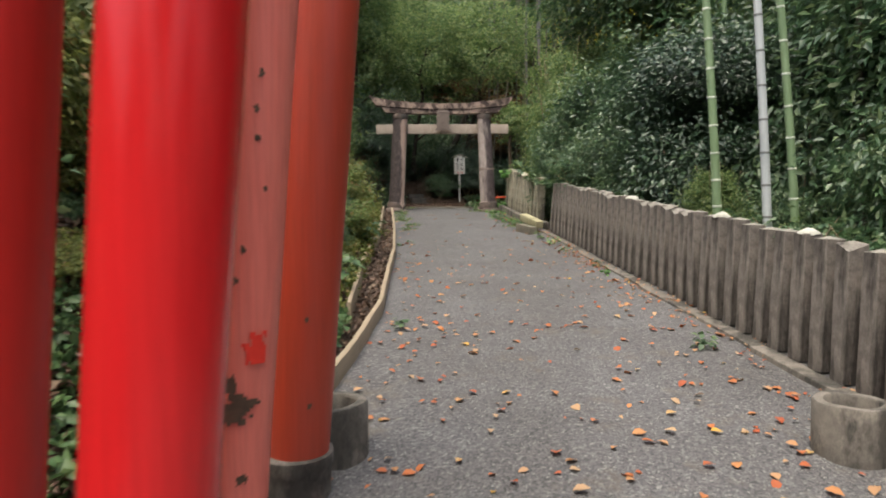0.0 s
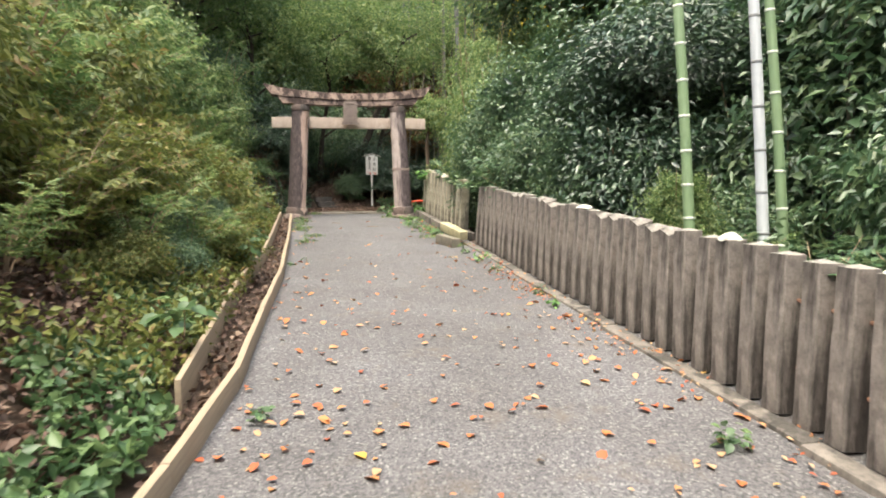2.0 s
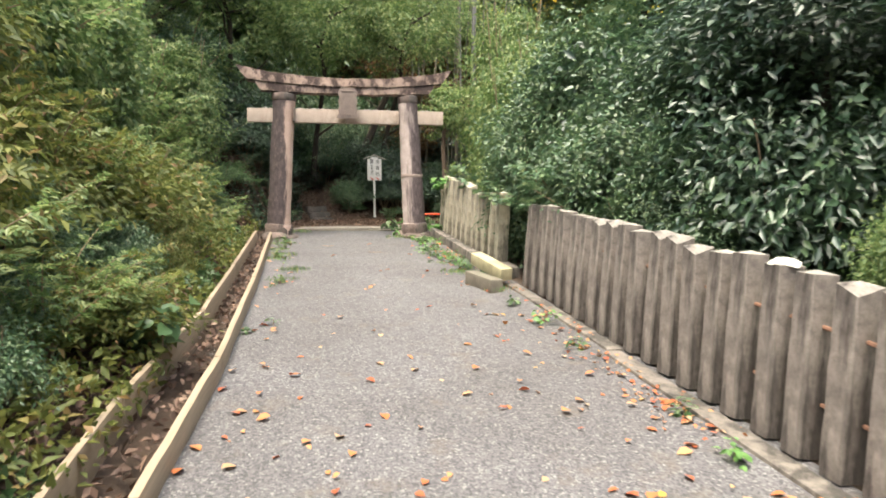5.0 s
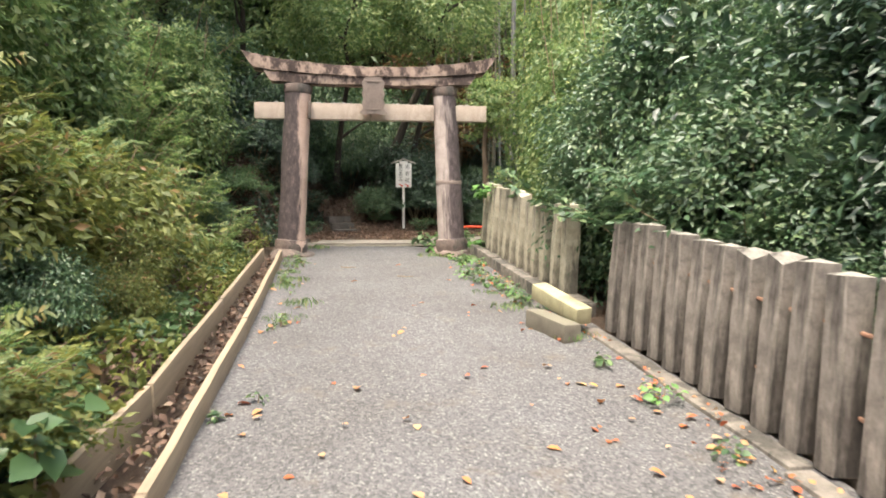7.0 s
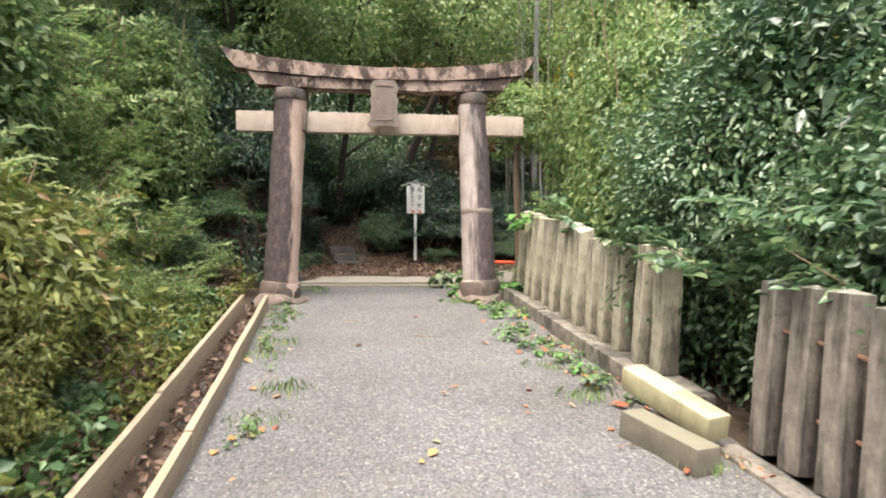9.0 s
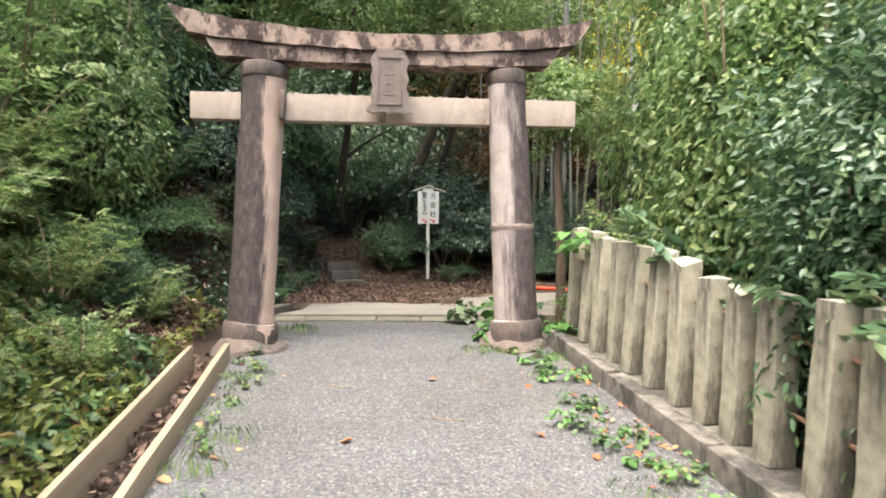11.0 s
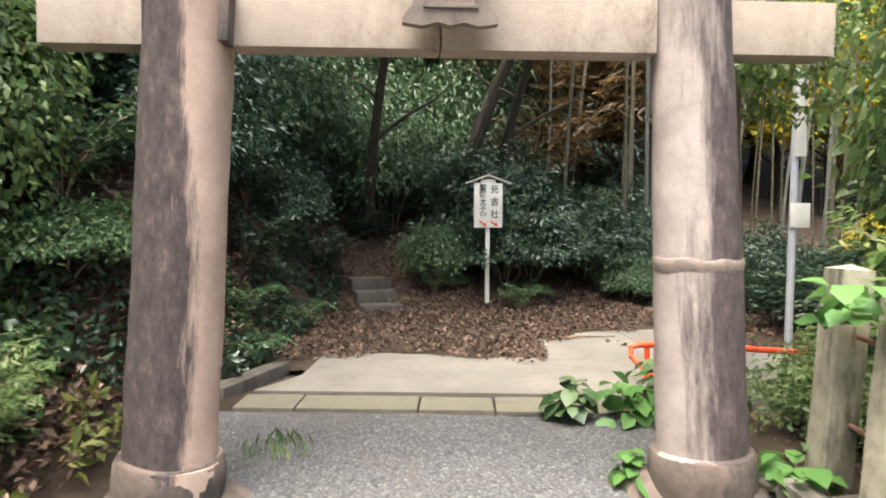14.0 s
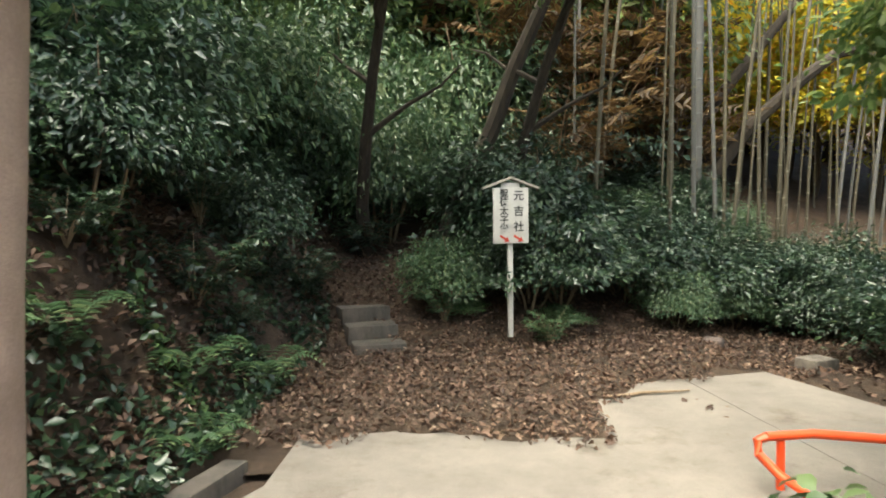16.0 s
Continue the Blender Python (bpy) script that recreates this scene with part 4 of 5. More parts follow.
bamboo(4.62, 8.35, 0.062, 10, (-0.085, 0.02), BAMBOO_GREEN, NODE_PALE, "thick green bamboo culm with pale rings", 0.3, 0.34)
bamboo(4.66, 7.22, 0.055, 10, (-0.08, 0.02), BAMBOO_PALE, NODE_DARK, "pale dead bamboo culm behind the fence", 0.3, 0.36)
bamboo(5.55, 8.05, 0.058, 10, (-0.11, 0.02), BAMBOO_GREEN, NODE_PALE, "green bamboo culm leaning behind the fence", 0.4, 0.38)
bamboo(6.9, 8.6, 0.045, 10, (-0.06, 0.02), BAMBOO_BROWN, NODE_PALE, "dull bamboo culm among the bushes", 0.4, 0.38)
bamboo(6.4, 11.6, 0.05, 11, (-0.03, 0.0), BAMBOO_GREEN, NODE_PALE, "green bamboo culm among the bushes", 0.4, 0.38)
rb = random.Random(11)
for i in range(62):
    y = rb.uniform(25.2, 31)
    x = 1.4 + (y - 17) * rb.uniform(0.30, 0.90)
    bamboo(x, y, rb.uniform(0.016, 0.036), rb.uniform(9, 12), (rb.uniform(-0.04, 0.16), rb.uniform(-0.05, 0.05)), (BAMBOO_BROWN, BAMBOO_BROWN, BAMBOO_GREY, BAMBOO_BROWN)[i % 4], NODE_GROVE, "tall slender bamboo culm in the grove", 0.5, 0.45, "bamboo grove")
bamboo(6.42, 27.0, 0.085, 12, (0.012, 0), BAMBOO_GREY, NODE_DARK, "thick grey bamboo trunk in the grove", 0.6, 0.5, "bamboo grove")

# ---- woodland ----
T1 = tree(5.2, (2.6, 2.6, 2.3), 420, 46, 0.17, 21, LEAF_MID, "broadleaf woodland tree with dense green crown", 0.15)
T2 = tree(5.8, (2.4, 2.4, 2.6), 420, 46, 0.16, 22, LEAF_LIGHT, "woodland tree with light green crown", 0.13)
T3 = tree(5.0, (2.8, 2.8, 2.2), 460, 46, 0.16, 23, LEAF_DARK, "evergreen tree with dark glossy crown", 0.17)
T4 = tree(5.4, (2.4, 2.4, 2.4), 420, 46, 0.15, 24, LEAF_OLIVE, "woodland tree turning olive and brown", 0.13)
T5 = tree(3.9, (2.6, 2.6, 3.2), 380, 60, 0.16, 25, LEAF_SUNLIT, "woodland tree with crown coloured sunlit yellow", 0.12)
S1 = shrub((1.0, 1.0, 1.0), 230, 45, 0.085, 31, LEAF_DARK, "dense evergreen shrub with dark glossy leaves")
S2 = shrub((1.0, 1.0, 0.9), 230, 45, 0.085, 32, LEAF_LIGHT, "light green leafy shrub with pale tips")
S3 = shrub((1.0, 1.0, 0.8), 230, 45, 0.085, 33, LEAF_OLIVE, "olive and yellowing bank shrub")
S4 = shrub((1.0, 1.0, 0.9), 230, 45, 0.08, 34, LEAF_MID, "green woodland shrub with loose foliage")
S5 = shrub((0.9, 0.9, 0.6), 150, 40, 0.075, 35, LEAF_IVY, "low green undergrowth plant", low=-0.1)


S6 = shrub((1.0, 1.0, 1.75), 520, 44, 0.066, 36, LEAF_LIGHT, "tall light green bush leaning over the fence", shape=broad_blades, spread=0.12, slim=0.55, low=-0.6)
S7 = shrub((1.0, 1.0, 1.7), 480, 44, 0.078, 37, LEAF_DARK, "tall evergreen bush with dark glossy leaves", shape=broad_blades, spread=0.12, slim=0.5, low=-0.6)
S8 = shrub((1.0, 1.0, 1.7), 520, 44, 0.066, 38, LEAF_MID, "tall green bush with loose branches", shape=broad_blades, spread=0.12, slim=0.5, low=-0.6)
T6 = tree(3.4, (2.8, 2.8, 3.2), 420, 46, 0.18, 26, LEAF_LIGHT, "young hillside tree with light green crown", 0.11, low=-0.9)
T7 = tree(3.4, (2.8, 2.8, 3.2), 420, 46, 0.18, 27, LEAF_MID, "young hillside tree with green crown", 0.11, low=-0.9)
TALL = {S1: S7, S2: S6, S4: S8}


def plant(proto, x, y, turn, s, sz=None, sink=0.05):
    if sz and sz / s > 1.3 and proto in TALL:
        proto, sz = TALL[proto], sz / 1.65
    copy_thing(proto, sized(x, y, land(x, y) - sink, turn, s, sz))


def first(proto, x, y, turn, s, sz=None):
    proto.matrix_basis = sized(x, y, land(x, y) - 0.05, turn, s, sz)


first(T1, -7.4, 15.0, 0, 1.0)
first(T2, -5.4, 22.5, 40, 1.0)
first(T3, 6.3, 11.6, 0, 0.78, 0.62)
first(T4, -6.6, 9.5, 20, 0.9)
first(T5, 13.0, 38.0, 20, 1.2)
first(S1, 5.2, 12.9, 0, 1.25, 1.3)
first(S2, 4.4, 18.9, 0, 0.6)
first(S6, 4.65, 16.6, 0, 1.0, 1.5)
first(S7, 5.2, 13.0, 0, 1.1)
first(S8, 6.9, 11.6, 0, 1.1)
first(T6, -2.0, 33.0, 0, 1.2)
first(T7, 3.5, 32.0, 0, 1.2)
S3.matrix_basis = sized(-1.9, 10.0, land(-1.9, 10.0) - 0.45, 0, 1.1)
first(S4, 7.4, 12.9, 0, 1.0, 1.3)
first(S5, -0.75, 20.0, 0, 0.65)
# left bank
for x, y, turn, s, sz, p in ((-2.7, 7.4, 50, 1.1, 1.4, S3), (-3.3, 5.2, 90, 1.2, 1.5, S3), (-3.3, 3.0, 10, 1.3, 1.2, S4), (-1.6, 12.2, 130, 1.0, 1.0, S3), (-1.3, 14.2, 200, 0.95, 1.1, S3),
                             (-2.8, 11.6, 70, 1.3, 1.6, S3), (-2.5, 13.8, 30, 1.2, 1.7, S2), (-2.6, 16.2, 300, 1.3, 1.7, S2), (-3.3, 9.0, 160, 1.4, 1.6, S3), (-1.2, 18.2, 20, 0.9, 1.1, S2),
                             (-0.9, 15.8, 75, 0.62, 0.75, S2), (-1.6, 16.6, 0, 1.0, 1.3, S2), (-2.3, 18.6, 100, 1.2, 1.5, S2), (-1.5, 20.0, 55, 1.0, 1.4, S2), (-1.9, 22.2, 15, 1.3, 1.5, S4), (-0.6, 22.4, 200, 0.8, 1.0, S1),
                             (-3.9, 6.3, 220, 1.4, 1.9, S2), (-4.2, 12.6, 35, 1.6, 1.9, S2), (-0.75, 17.2, 140, 0.5, 0.6, S5), (-0.9, 13.2, 90, 0.5, 0.6, S5), (-3.4, 0.6, 60, 1.3, 1.3, S4), (-2.2, 1.4, 10, 0.9, 0.8, S5)):
    plant(p, x, y, turn, s, sz, 0.4 * s)
for x, y, turn, s, p in ((-6.6, 5.0, 30, 1.0, T4), (-6.4, 12.4, 90, 1.0, T2), (-5.6, 18.4, 200, 0.95, T2), (-9.5, 18, 10, 1.2, T2), (-9.5, 9, 70, 1.2, T4), (-8.4, 25, 120, 1.2, T2), (-6.2, 0.5, 44, 1.0, T3), (-6.5, -3, 10, 1.1, T1), (-4.0, -6, 100, 1.1, T3)):
    plant(p, x, y, turn, s)
# hill behind the gate
# Dark-leaved shrubs low on the slope put the wood's shade into leaf colour.
for x, y, turn, s, sz, p in ((-0.5, 25.0, 0, 1.2, 1.4, S4), (-1.6, 23.6, 60, 0.9, 1.0, S4), (-2.5, 24.3, 10, 1.2, 1.5, S4), (0.2, 26.2, 80, 1.3, 1.6, S4), (1.6, 26.4, 120, 1.0, 1.2, S4), (1.0, 28.0, 30, 1.5, 1.9, S4), (3.4, 25.4, 60, 0.95, 1.0, S1), (4.6, 25.6, 10, 0.9, 0.6, S1), (5.8, 25.6, 300, 0.9, 0.5, S1),
                             (3.0, 27.8, 150, 1.4, 1.8, S4), (7.2, 25.8, 40, 1.0, 0.45, S1), (-1.8, 25.4, 230, 1.5, 1.6, S4), (0.2, 23.6, 10, 0.5, 0.55, S1), (-0.4, 21.5, 33, 0.6, 0.65, S1), (2.45, 24.7, 33, 0.5, 0.5, S5), (3.6, 24.5, 80, 0.5, 0.45, S5),
                             (8.8, 26.4, 140, 1.2, 0.45, S1), (6.0, 28.5, 10, 1.2, 0.6, S1), (9.0, 24.2, 77, 1.2, 0.55, S1), (7.3, 22.6, 10, 1.0, 0.5, S1), (4.6, 28.5, 90, 1.3, 1.4, S1)):
    plant(p, x, y, turn, s, sz)
for x, y, turn, s, p in ((-1.6, 29.5, 30, 1.0, T3), (2.4, 30.0, 90, 0.95, T6), (0.2, 30.4, 190, 0.95, T6), (4.8, 30.2, 290, 0.9, T6), (-3.6, 26.0, 200, 1.1, T2), (0.5, 32, 10, 1.3, T2), (-3.5, 31, 70, 1.3, T2), (4.5, 33, 120, 1.3, T2), (-7.5, 29, 44, 1.3, T2), (8.0, 35, 10, 1.4, T4), (1.5, 37, 100, 1.5, T2),
                         (-4, 38, 50, 1.6, T2), (6, 39, 20, 1.5, T1), (-9, 36, 130, 1.5, T1), (11, 41, 10, 1.5, T2), (-1.5, 35, 15, 1.4, T2), (2.8, 34.5, 75, 1.4, T2), (5.5, 35.5, 130, 1.4, T1), (-6, 34, 190, 1.4, T2), (3.5, 41, 44, 1.8, T2), (-1, 43, 99, 1.9, T2), (8, 44, 180, 1.9, T2), (-6, 44, 12, 1.9, T1), (-12, 42, 12, 1.9, T2), (-10, 30, 70, 1.3, T2), (15, 46, 70, 2.0, T2)):
    plant(p, x, y, turn, s)
# Yellow crowns stand in for sunlit foliage beyond the grove.
for x, y, turn, s in ((8.2, 32.4, 10, 0.75), (9.4, 33.4, 140, 0.95), (11.2, 31.2, 220, 0.8), (10.4, 31.6, 60, 0.85), (12.4, 30.6, 77, 0.9), (14.6, 29.6, 120, 0.95), (11.4, 32.6, 200, 1.1), (14.6, 30.6, 33, 1.1), (11.8, 34.6, 10, 1.1), (14.0, 34.5, 150, 1.4), (17.5, 31, 10, 1.3), (12.5, 38, 80, 1.7)):
    plant(T5, x, y, turn, s, s * 0.68)
for i, (x, y) in enumerate(((11.6, 27.6), (13.2, 26.6))):
    c = copy_thing(S2, sized(x, y, land(x, y), i * 70, 1.4, 1.2))
    for o in c.children:
        if o.name.startswith("foliage"):
            o.data = o.data.copy()
            o.data.materials[0] = LEAF_SUNLIT
    tagged(c, "shrub with leaves coloured sunlit yellow in the open")
ru = random.Random(19)
rh = random.Random(8)
for i in range(30):
    x, y = -13 + 18 * ((i * 0.618) % 1), 30 + 15 * i / 30
    plant(T6 if i % 5 < 3 else T7, x, y, rh.uniform(0, 360), rh.uniform(1.0, 1.5))
# canopy that closes over the landing
T8 = tree(4.6, (2.1, 1.7, 1.8), 260, 44, 0.115, 28, LEAF_LIGHT, "tree reaching over the gate with light green crown", 0.10, low=-0.95, spread=0.13, lean=(0.3, -2.6))
first(T8, 1.3, 26.2, 0, 1.0)
for x, y, turn, s, p in ((-0.7, 24.6, -10, 1.0, T8), (7.0, 31.5, 4, 1.0, T8), (-2.6, 23.4, 15, 1.1, T8), (3.2, 26.4, 8, 1.0, T8), (-4.6, 20.6, 60, 1.1, T8), 
                         (8.6, 20.0, 10, 1.3, T1), (5.1, 16.5, 30, 1.05, S6)):
    plant(p, x, y, turn, s)
# loose bushes over the bank, the fence and the landing's edge
B1 = spray(11, 1.0, 1.35, 0.075, 71, LEAF_OLIVE, "loose olive bush with arching feathery sprays")
B2 = spray(11, 1.0, 1.25, 0.070, 72, LEAF_LIGHT, "loose light green bush with arching sprays")
B3 = spray(10, 0.95, 1.2, 0.085, 73, LEAF_MID, "loose green bush with broad leaves", 0.5, 14, 6)
B4 = spray(10, 0.9, 1.0, 0.080, 74, LEAF_DARK, "dark evergreen bush with drooping sprays", 0.5, 14, 6)
first(B1, -1.5, 9.2, 0, 1.0)
first(B2, -1.35, 13.0, 0, 1.0)
first(B3, 4.4, 15.0, 0, 1.1)
first(B4, 0.05, 22.2, 0, 0.7)
B5 = spray(10, 0.8, 1.5, 0.085, 75, LEAF_RUST, "bamboo undergrowth with dead brown leaves", 0.28)
first(B5, 4.3, 27.3, 0, 1.6)
for x, y, turn, s in ((5.2, 28.2, 50, 1.7), (3.7, 28.3, 100, 1.9), (5.9, 29.0, 200, 1.8), (4.8, 29.2, 10, 2.2), (6.8, 28.6, 77, 1.3), (4.0, 26.6, 160, 1.1)):
    plant(B5, x, y, turn, s)
copy_thing(S6, sized(4.95, 18.0, land(4.95, 18.0) - 0.05, 20, 1.0, 1.35))
rg = random.Random(53)
for i in range(46):
    y = rg.uniform(5.0, 18.6)
    low = rg.uniform(0.7, 3.4)
    x = board_x(y) - low - (0.8 if y < 8 else 0)
    s = (0.45 + 0.25 * min(low, 2.4)) * rg.uniform(0.85, 1.15)
    plant((B1, B2, B1)[i % 3] if y < 15 else B2, x, y, rg.uniform(0, 360), s)
for x, y, turn, s, p in ((4.45, 13.9, 40, 1.25, B3), (4.6, 16.2, 120, 1.3, B3), (4.55, 12.6, 200, 1.1, B3), (4.5, 11.4, 20, 0.95, B4), (4.6, 17.4, 300, 1.3, B2), (4.7, 18.1, 80, 1.2, B2), (-2.2, 19.7, 10, 1.9, B2), (-1.7, 21.4, 100, 1.8, B2), (-3.0, 22.0, 200, 2.1, B2), (-2.5, 9.6, 30, 1.7, B2), (-2.8, 12.0, 100, 1.8, B2), (-2.6, 14.4, 200, 1.7, B2), (-2.2, 16.6, 300, 1.6, B2), (-2.9, 7.8, 10, 1.6, B1), (-1.9, 18.4, 60, 1.4, B2), (4.5, 10.0, 50, 0.8, B4), (4.5, 8.9, 90, 0.75, B2), (4.4, 7.6, 160, 0.8, B2), (4.5, 6.4, 230, 0.9, B3), (4.45, 5.2, 310, 0.9, B3), 
                         (-0.35, 21.0, 0, 0.6, B4), (-0.1, 23.0, 70, 0.8, B4), (0.3, 23.6, 130, 0.6, B4), (-0.9, 21.9, 200, 0.9, B3), (-0.9, 20.3, 20, 0.7, B3), (0.25, 22.9, 250, 0.45, B4), (-0.5, 22.6, 10, 0.8, B4), (0.6, 24.6, 300, 0.9, B4), (2.4, 25.3, 100, 0.9, B4), (3.5, 25.2, 160, 0.9, B4), (1.3, 26.0, 220, 1.0, B4), (2.2, 24.5, 30, 0.4, B3), (3.3, 24.0, 77, 0.35, B3)):
    plant(p, x, y, turn, s)
# low growth over the bank
for i in range(30):
    y = ru.uniform(3.0, 19.0)
    x = board_x(y) - ru.uniform(0.75, 2.6)
    if y < 8:
        x -= 0.9
    plant((S3, S5, S3, S4)[i % 4], x, y, ru.uniform(0, 360), ru.uniform(0.32, 0.6), ru.uniform(0.3, 0.55))
# undergrowth on the slope behind the landing
# Mostly the dark-leaved kind, whose colour carries the darkness under the canopy.
for i in range(34):
    x, y = ru.uniform(-2.2, 8.0), ru.uniform(24.6, 27.5)
    if 0.9 < x < 2.3 and y < 25.2:
        continue
    plant(S1 if i % 3 else S4, x, y, ru.uniform(0, 360), ru.uniform(0.45, 0.75), ru.uniform(0.45, 0.7))
# right of the fence
for x, y, turn, s, sz, p in ((4.6, 14.9, 40, 1.0, 1.9, S4), (4.9, 17.2, 90, 0.9, 1.9, S2), (4.25, 14.6, 70, 0.75, 1.6, S4), (4.65, 12.7, 150, 0.95, 1.6, S4), (5.3, 14.6, 200, 1.2, 2.4, S4), (5.4, 11.0, 140, 1.1, 1.3, S1), (6.3, 13.6, 20, 1.6, 1.9, S1), (6.0, 9.4, 200, 1.0, 0.9, S4), (4.6, 10.0, 10, 0.55, 0.7, S2), (4.9, 9.0, 60, 0.5, 0.75, S2),
                             (7.0, 9.8, 66, 1.6, 1.8, S4), (6.6, 15.8, 10, 1.5, 1.9, S4), (4.5, 5.6, 30, 0.8, 1.0, S5), (5.5, 6.1, 100, 1.1, 1.3, S5), (6.8, 6.9, 140, 1.4, 1.6, S4), (5.3, 4.2, 10, 1.0, 1.1, S4), (5.0, 18.5, 44, 0.75, 1.75, S4), (5.7, 17.3, 144, 0.9, 2.0, S4), (7.8, 18.6, 90, 1.4, 1.4, S4),
                             (4.45, 11.7, 10, 0.6, 1.1, S4), (4.5, 13.4, 99, 0.7, 1.3, S4), (4.4, 10.9, 44, 0.5, 0.8, S4), (8.6, 12.2, 10, 1.8, 2.2, S1), (8.5, 7.5, 120, 1.6, 2.2, S4), (6.5, 3.0, 20, 1.4, 1.6, S4)):
    plant(p, x, y, turn, s, sz)
# The evergreen at (5.4, 1.0) is added unseen overhead, to shade the near fence.
for x, y, turn, s, p in ((7.5, 14.5, 30, 1.0, T3), (9.6, 10.2, 100, 1.05, T1), (9.5, 6.8, 200, 1.1, T2), (10.0, 16.5, 60, 0.95, T2), (7.4, 20.6, 140, 0.7, T2), (11, 13.5, 10, 1.2, T4), (8.4, 8.4, 70, 0.9, T7), (9.6, 12.2, 170, 1.0, T7), (10.5, 6.0, 20, 1.1, T7), (8.2, 5.6, 220, 0.8, T7), (12.5, 9, 80, 1.3, T1), (9.0, 3.6, 140, 0.95, T1), (8, -2, 10, 1.1, T1), (5.4, 1.0, 30, 1.1, T3), (6, -7, 60, 1.1, T3), (11, 18.5, 40, 1.2, T1), (13, 4, 40, 1.3, T2), (0.8, -12, 0, 1.2, T1)):
    plant(p, x, y, turn, s)

# grey pole with plates beyond the fence
POLE = empty("sign_pole", pose(5.8, 21.9, 1.2), "slim grey metal pole with two white plates", "pole")
part("shaft", tube([(0, 0, -0.1), (0.02, 0, 2.2), (0.03, 0, 4.6)], [0.042, 0.04, 0.038], 12), POLE_GREY, POLE)
part("plate", box(0.13, 0.02, 1.25, 0.004), WHITE, POLE, "long white plate", at=pose(0.045, -0.05, 2.1))
part("plate", box(0.22, 0.02, 0.26, 0.004), WHITE, POLE, "small white plate", at=pose(0.06, -0.05, 1.35))
# dead stem hanging beside the gate, and a slender trunk behind it
tagged(part("dead_stem", tube(bent((-0.92, 20.3, 3.90), (-1.10, 20.3, land(-1.10, 20.3) - 0.05), 5, 0.03, 8), [0.010, 0.012, 0.013, 0.013, 0.014, 0.015], 6), BAMBOO_PALE), "thin pale dead stem leaning over the bank", "stem")
SLIM = empty("slender_tree", pose(3.92, 19.6, 1.2), "slender young tree with brown trunk behind the gate", "tree", "woodland trees")
part("trunk", tube([(0, 0, -0.1), (0.0, 0, 0.9), (-0.05, 0, 1.9), (0.0, 0.05, 2.7)], [0.065, 0.058, 0.050, 0.030], 9), BARK_BROWN, SLIM)
slim_v, slim_f = crown_arrays((0.85, 0.85, 0.8), 110, 40, 0.075, 39, 0.13, 0.4, -0.9, 0.5, shape=broad_blades)
slim_v += np.array([0.15, 0.1, 2.75])
raw("crown", slim_v, slim_f, LEAF_LIGHT, SLIM, "small light green crown")
# leaning dark trunk and branch in the grove
for pts, rad, label in (([(2.35, 25.5, 2.6), (2.52, 25.5, 3.04), (2.94, 25.5, 3.9), (3.24, 25.5, 4.7), (3.61, 25.5, 5.5), (4.1, 25.6, 6.6)], [0.13, 0.12, 0.11, 0.10, 0.09, 0.07], "dark leaning tree trunk behind the sign"),
                        ([(6.75, 28.0, 2.9), (7.2, 28.0, 3.45), (7.91, 28.0, 4.32), (8.83, 28.0, 5.1), (9.45, 28.0, 5.54), (10.4, 28.0, 5.75), (12.0, 28.0, 5.8)], [0.15, 0.13, 0.12, 0.11, 0.10, 0.09, 0.06], "dark bare branch arching across the grove"),
                        ([(6.3, 28.6, 2.6), (6.9, 28.6, 4.0), (7.9, 28.6, 5.2), (9.6, 28.6, 7.2)], [0.13, 0.12, 0.10, 0.07], "dark crooked trunk in the grove")):
    z0 = land(pts[0][0], pts[0][1]) - 0.1
    pts = [(pts[0][0], pts[0][1], z0)] + pts
    t = empty("leaning_trunk", Matrix(), label, "tree trunk", "woodland trees")
    part("trunk", tube(pts, [rad[0] * 1.2] + rad, 9), BARK, t)

# ---- ground litter and small plants ----
def scatter(name, n, region, leaf, seed, material, label, category, up=0.85, lift=0.02, slim=0.6, height=land, keep=None):
    r = np.random.default_rng(seed)
    x0, x1, y0, y1 = region
    xs, ys = r.uniform(x0, x1, n), r.uniform(y0, y1, n)
    if keep:
        ok = np.array([keep(x, y) for x, y in zip(xs, ys)])
        xs, ys = xs[ok], ys[ok]
    zs = np.array([height(x, y) for x, y in zip(xs, ys)]) + r.uniform(0.2, 1, len(xs)) * lift
    pos = np.stack([xs, ys, zs], 1)
    nor = unit(np.array([0, 0, up]) + r.normal(size=pos.shape) * (1 - up) * 1.3)
    way = r.normal(size=pos.shape)
    ln = leaf * r.uniform(0.5, 1.3, len(pos))
    v, f = (fine_blades if n < 3000 else blades)(pos, nor, way, ln, ln * slim)
    return tagged(raw(name, v, f, material), label, category, kind="stuff")


def on_bank(x, y):
    return x < board_x(y) - 0.42 + (0.0 if y < 18 else 0.15 * (y - 18.5))


def patch(x, y, seed, level, scale=0.8):
    return noise.noise(Vector((x * scale, y * scale, seed))) > level


scatter("ivy", 80000, (-3.2, 0.3, 1.5, 21.5), 0.095, 41, LEAF_IVY, "low green ivy and weeds covering the bank", "ground cover", 0.6, 0.20, 0.62, keep=lambda x, y: on_bank(x - (0.2 if y < 6 else 0), y) and patch(x, y, 1, 0.08 + 0.05 * soft_step(7, 9, y) * soft_step(18, 14, y)))
scatter("bank_undergrowth", 45000, (-4.0, 0.3, 6.0, 19.0), 0.085, 45, LEAF_OLIVE, "olive and yellowing weeds on the bank", "ground cover", 0.5, 0.30, 0.45, keep=lambda x, y: on_bank(x - 0.1, y) and patch(x, y, 8, -0.2))
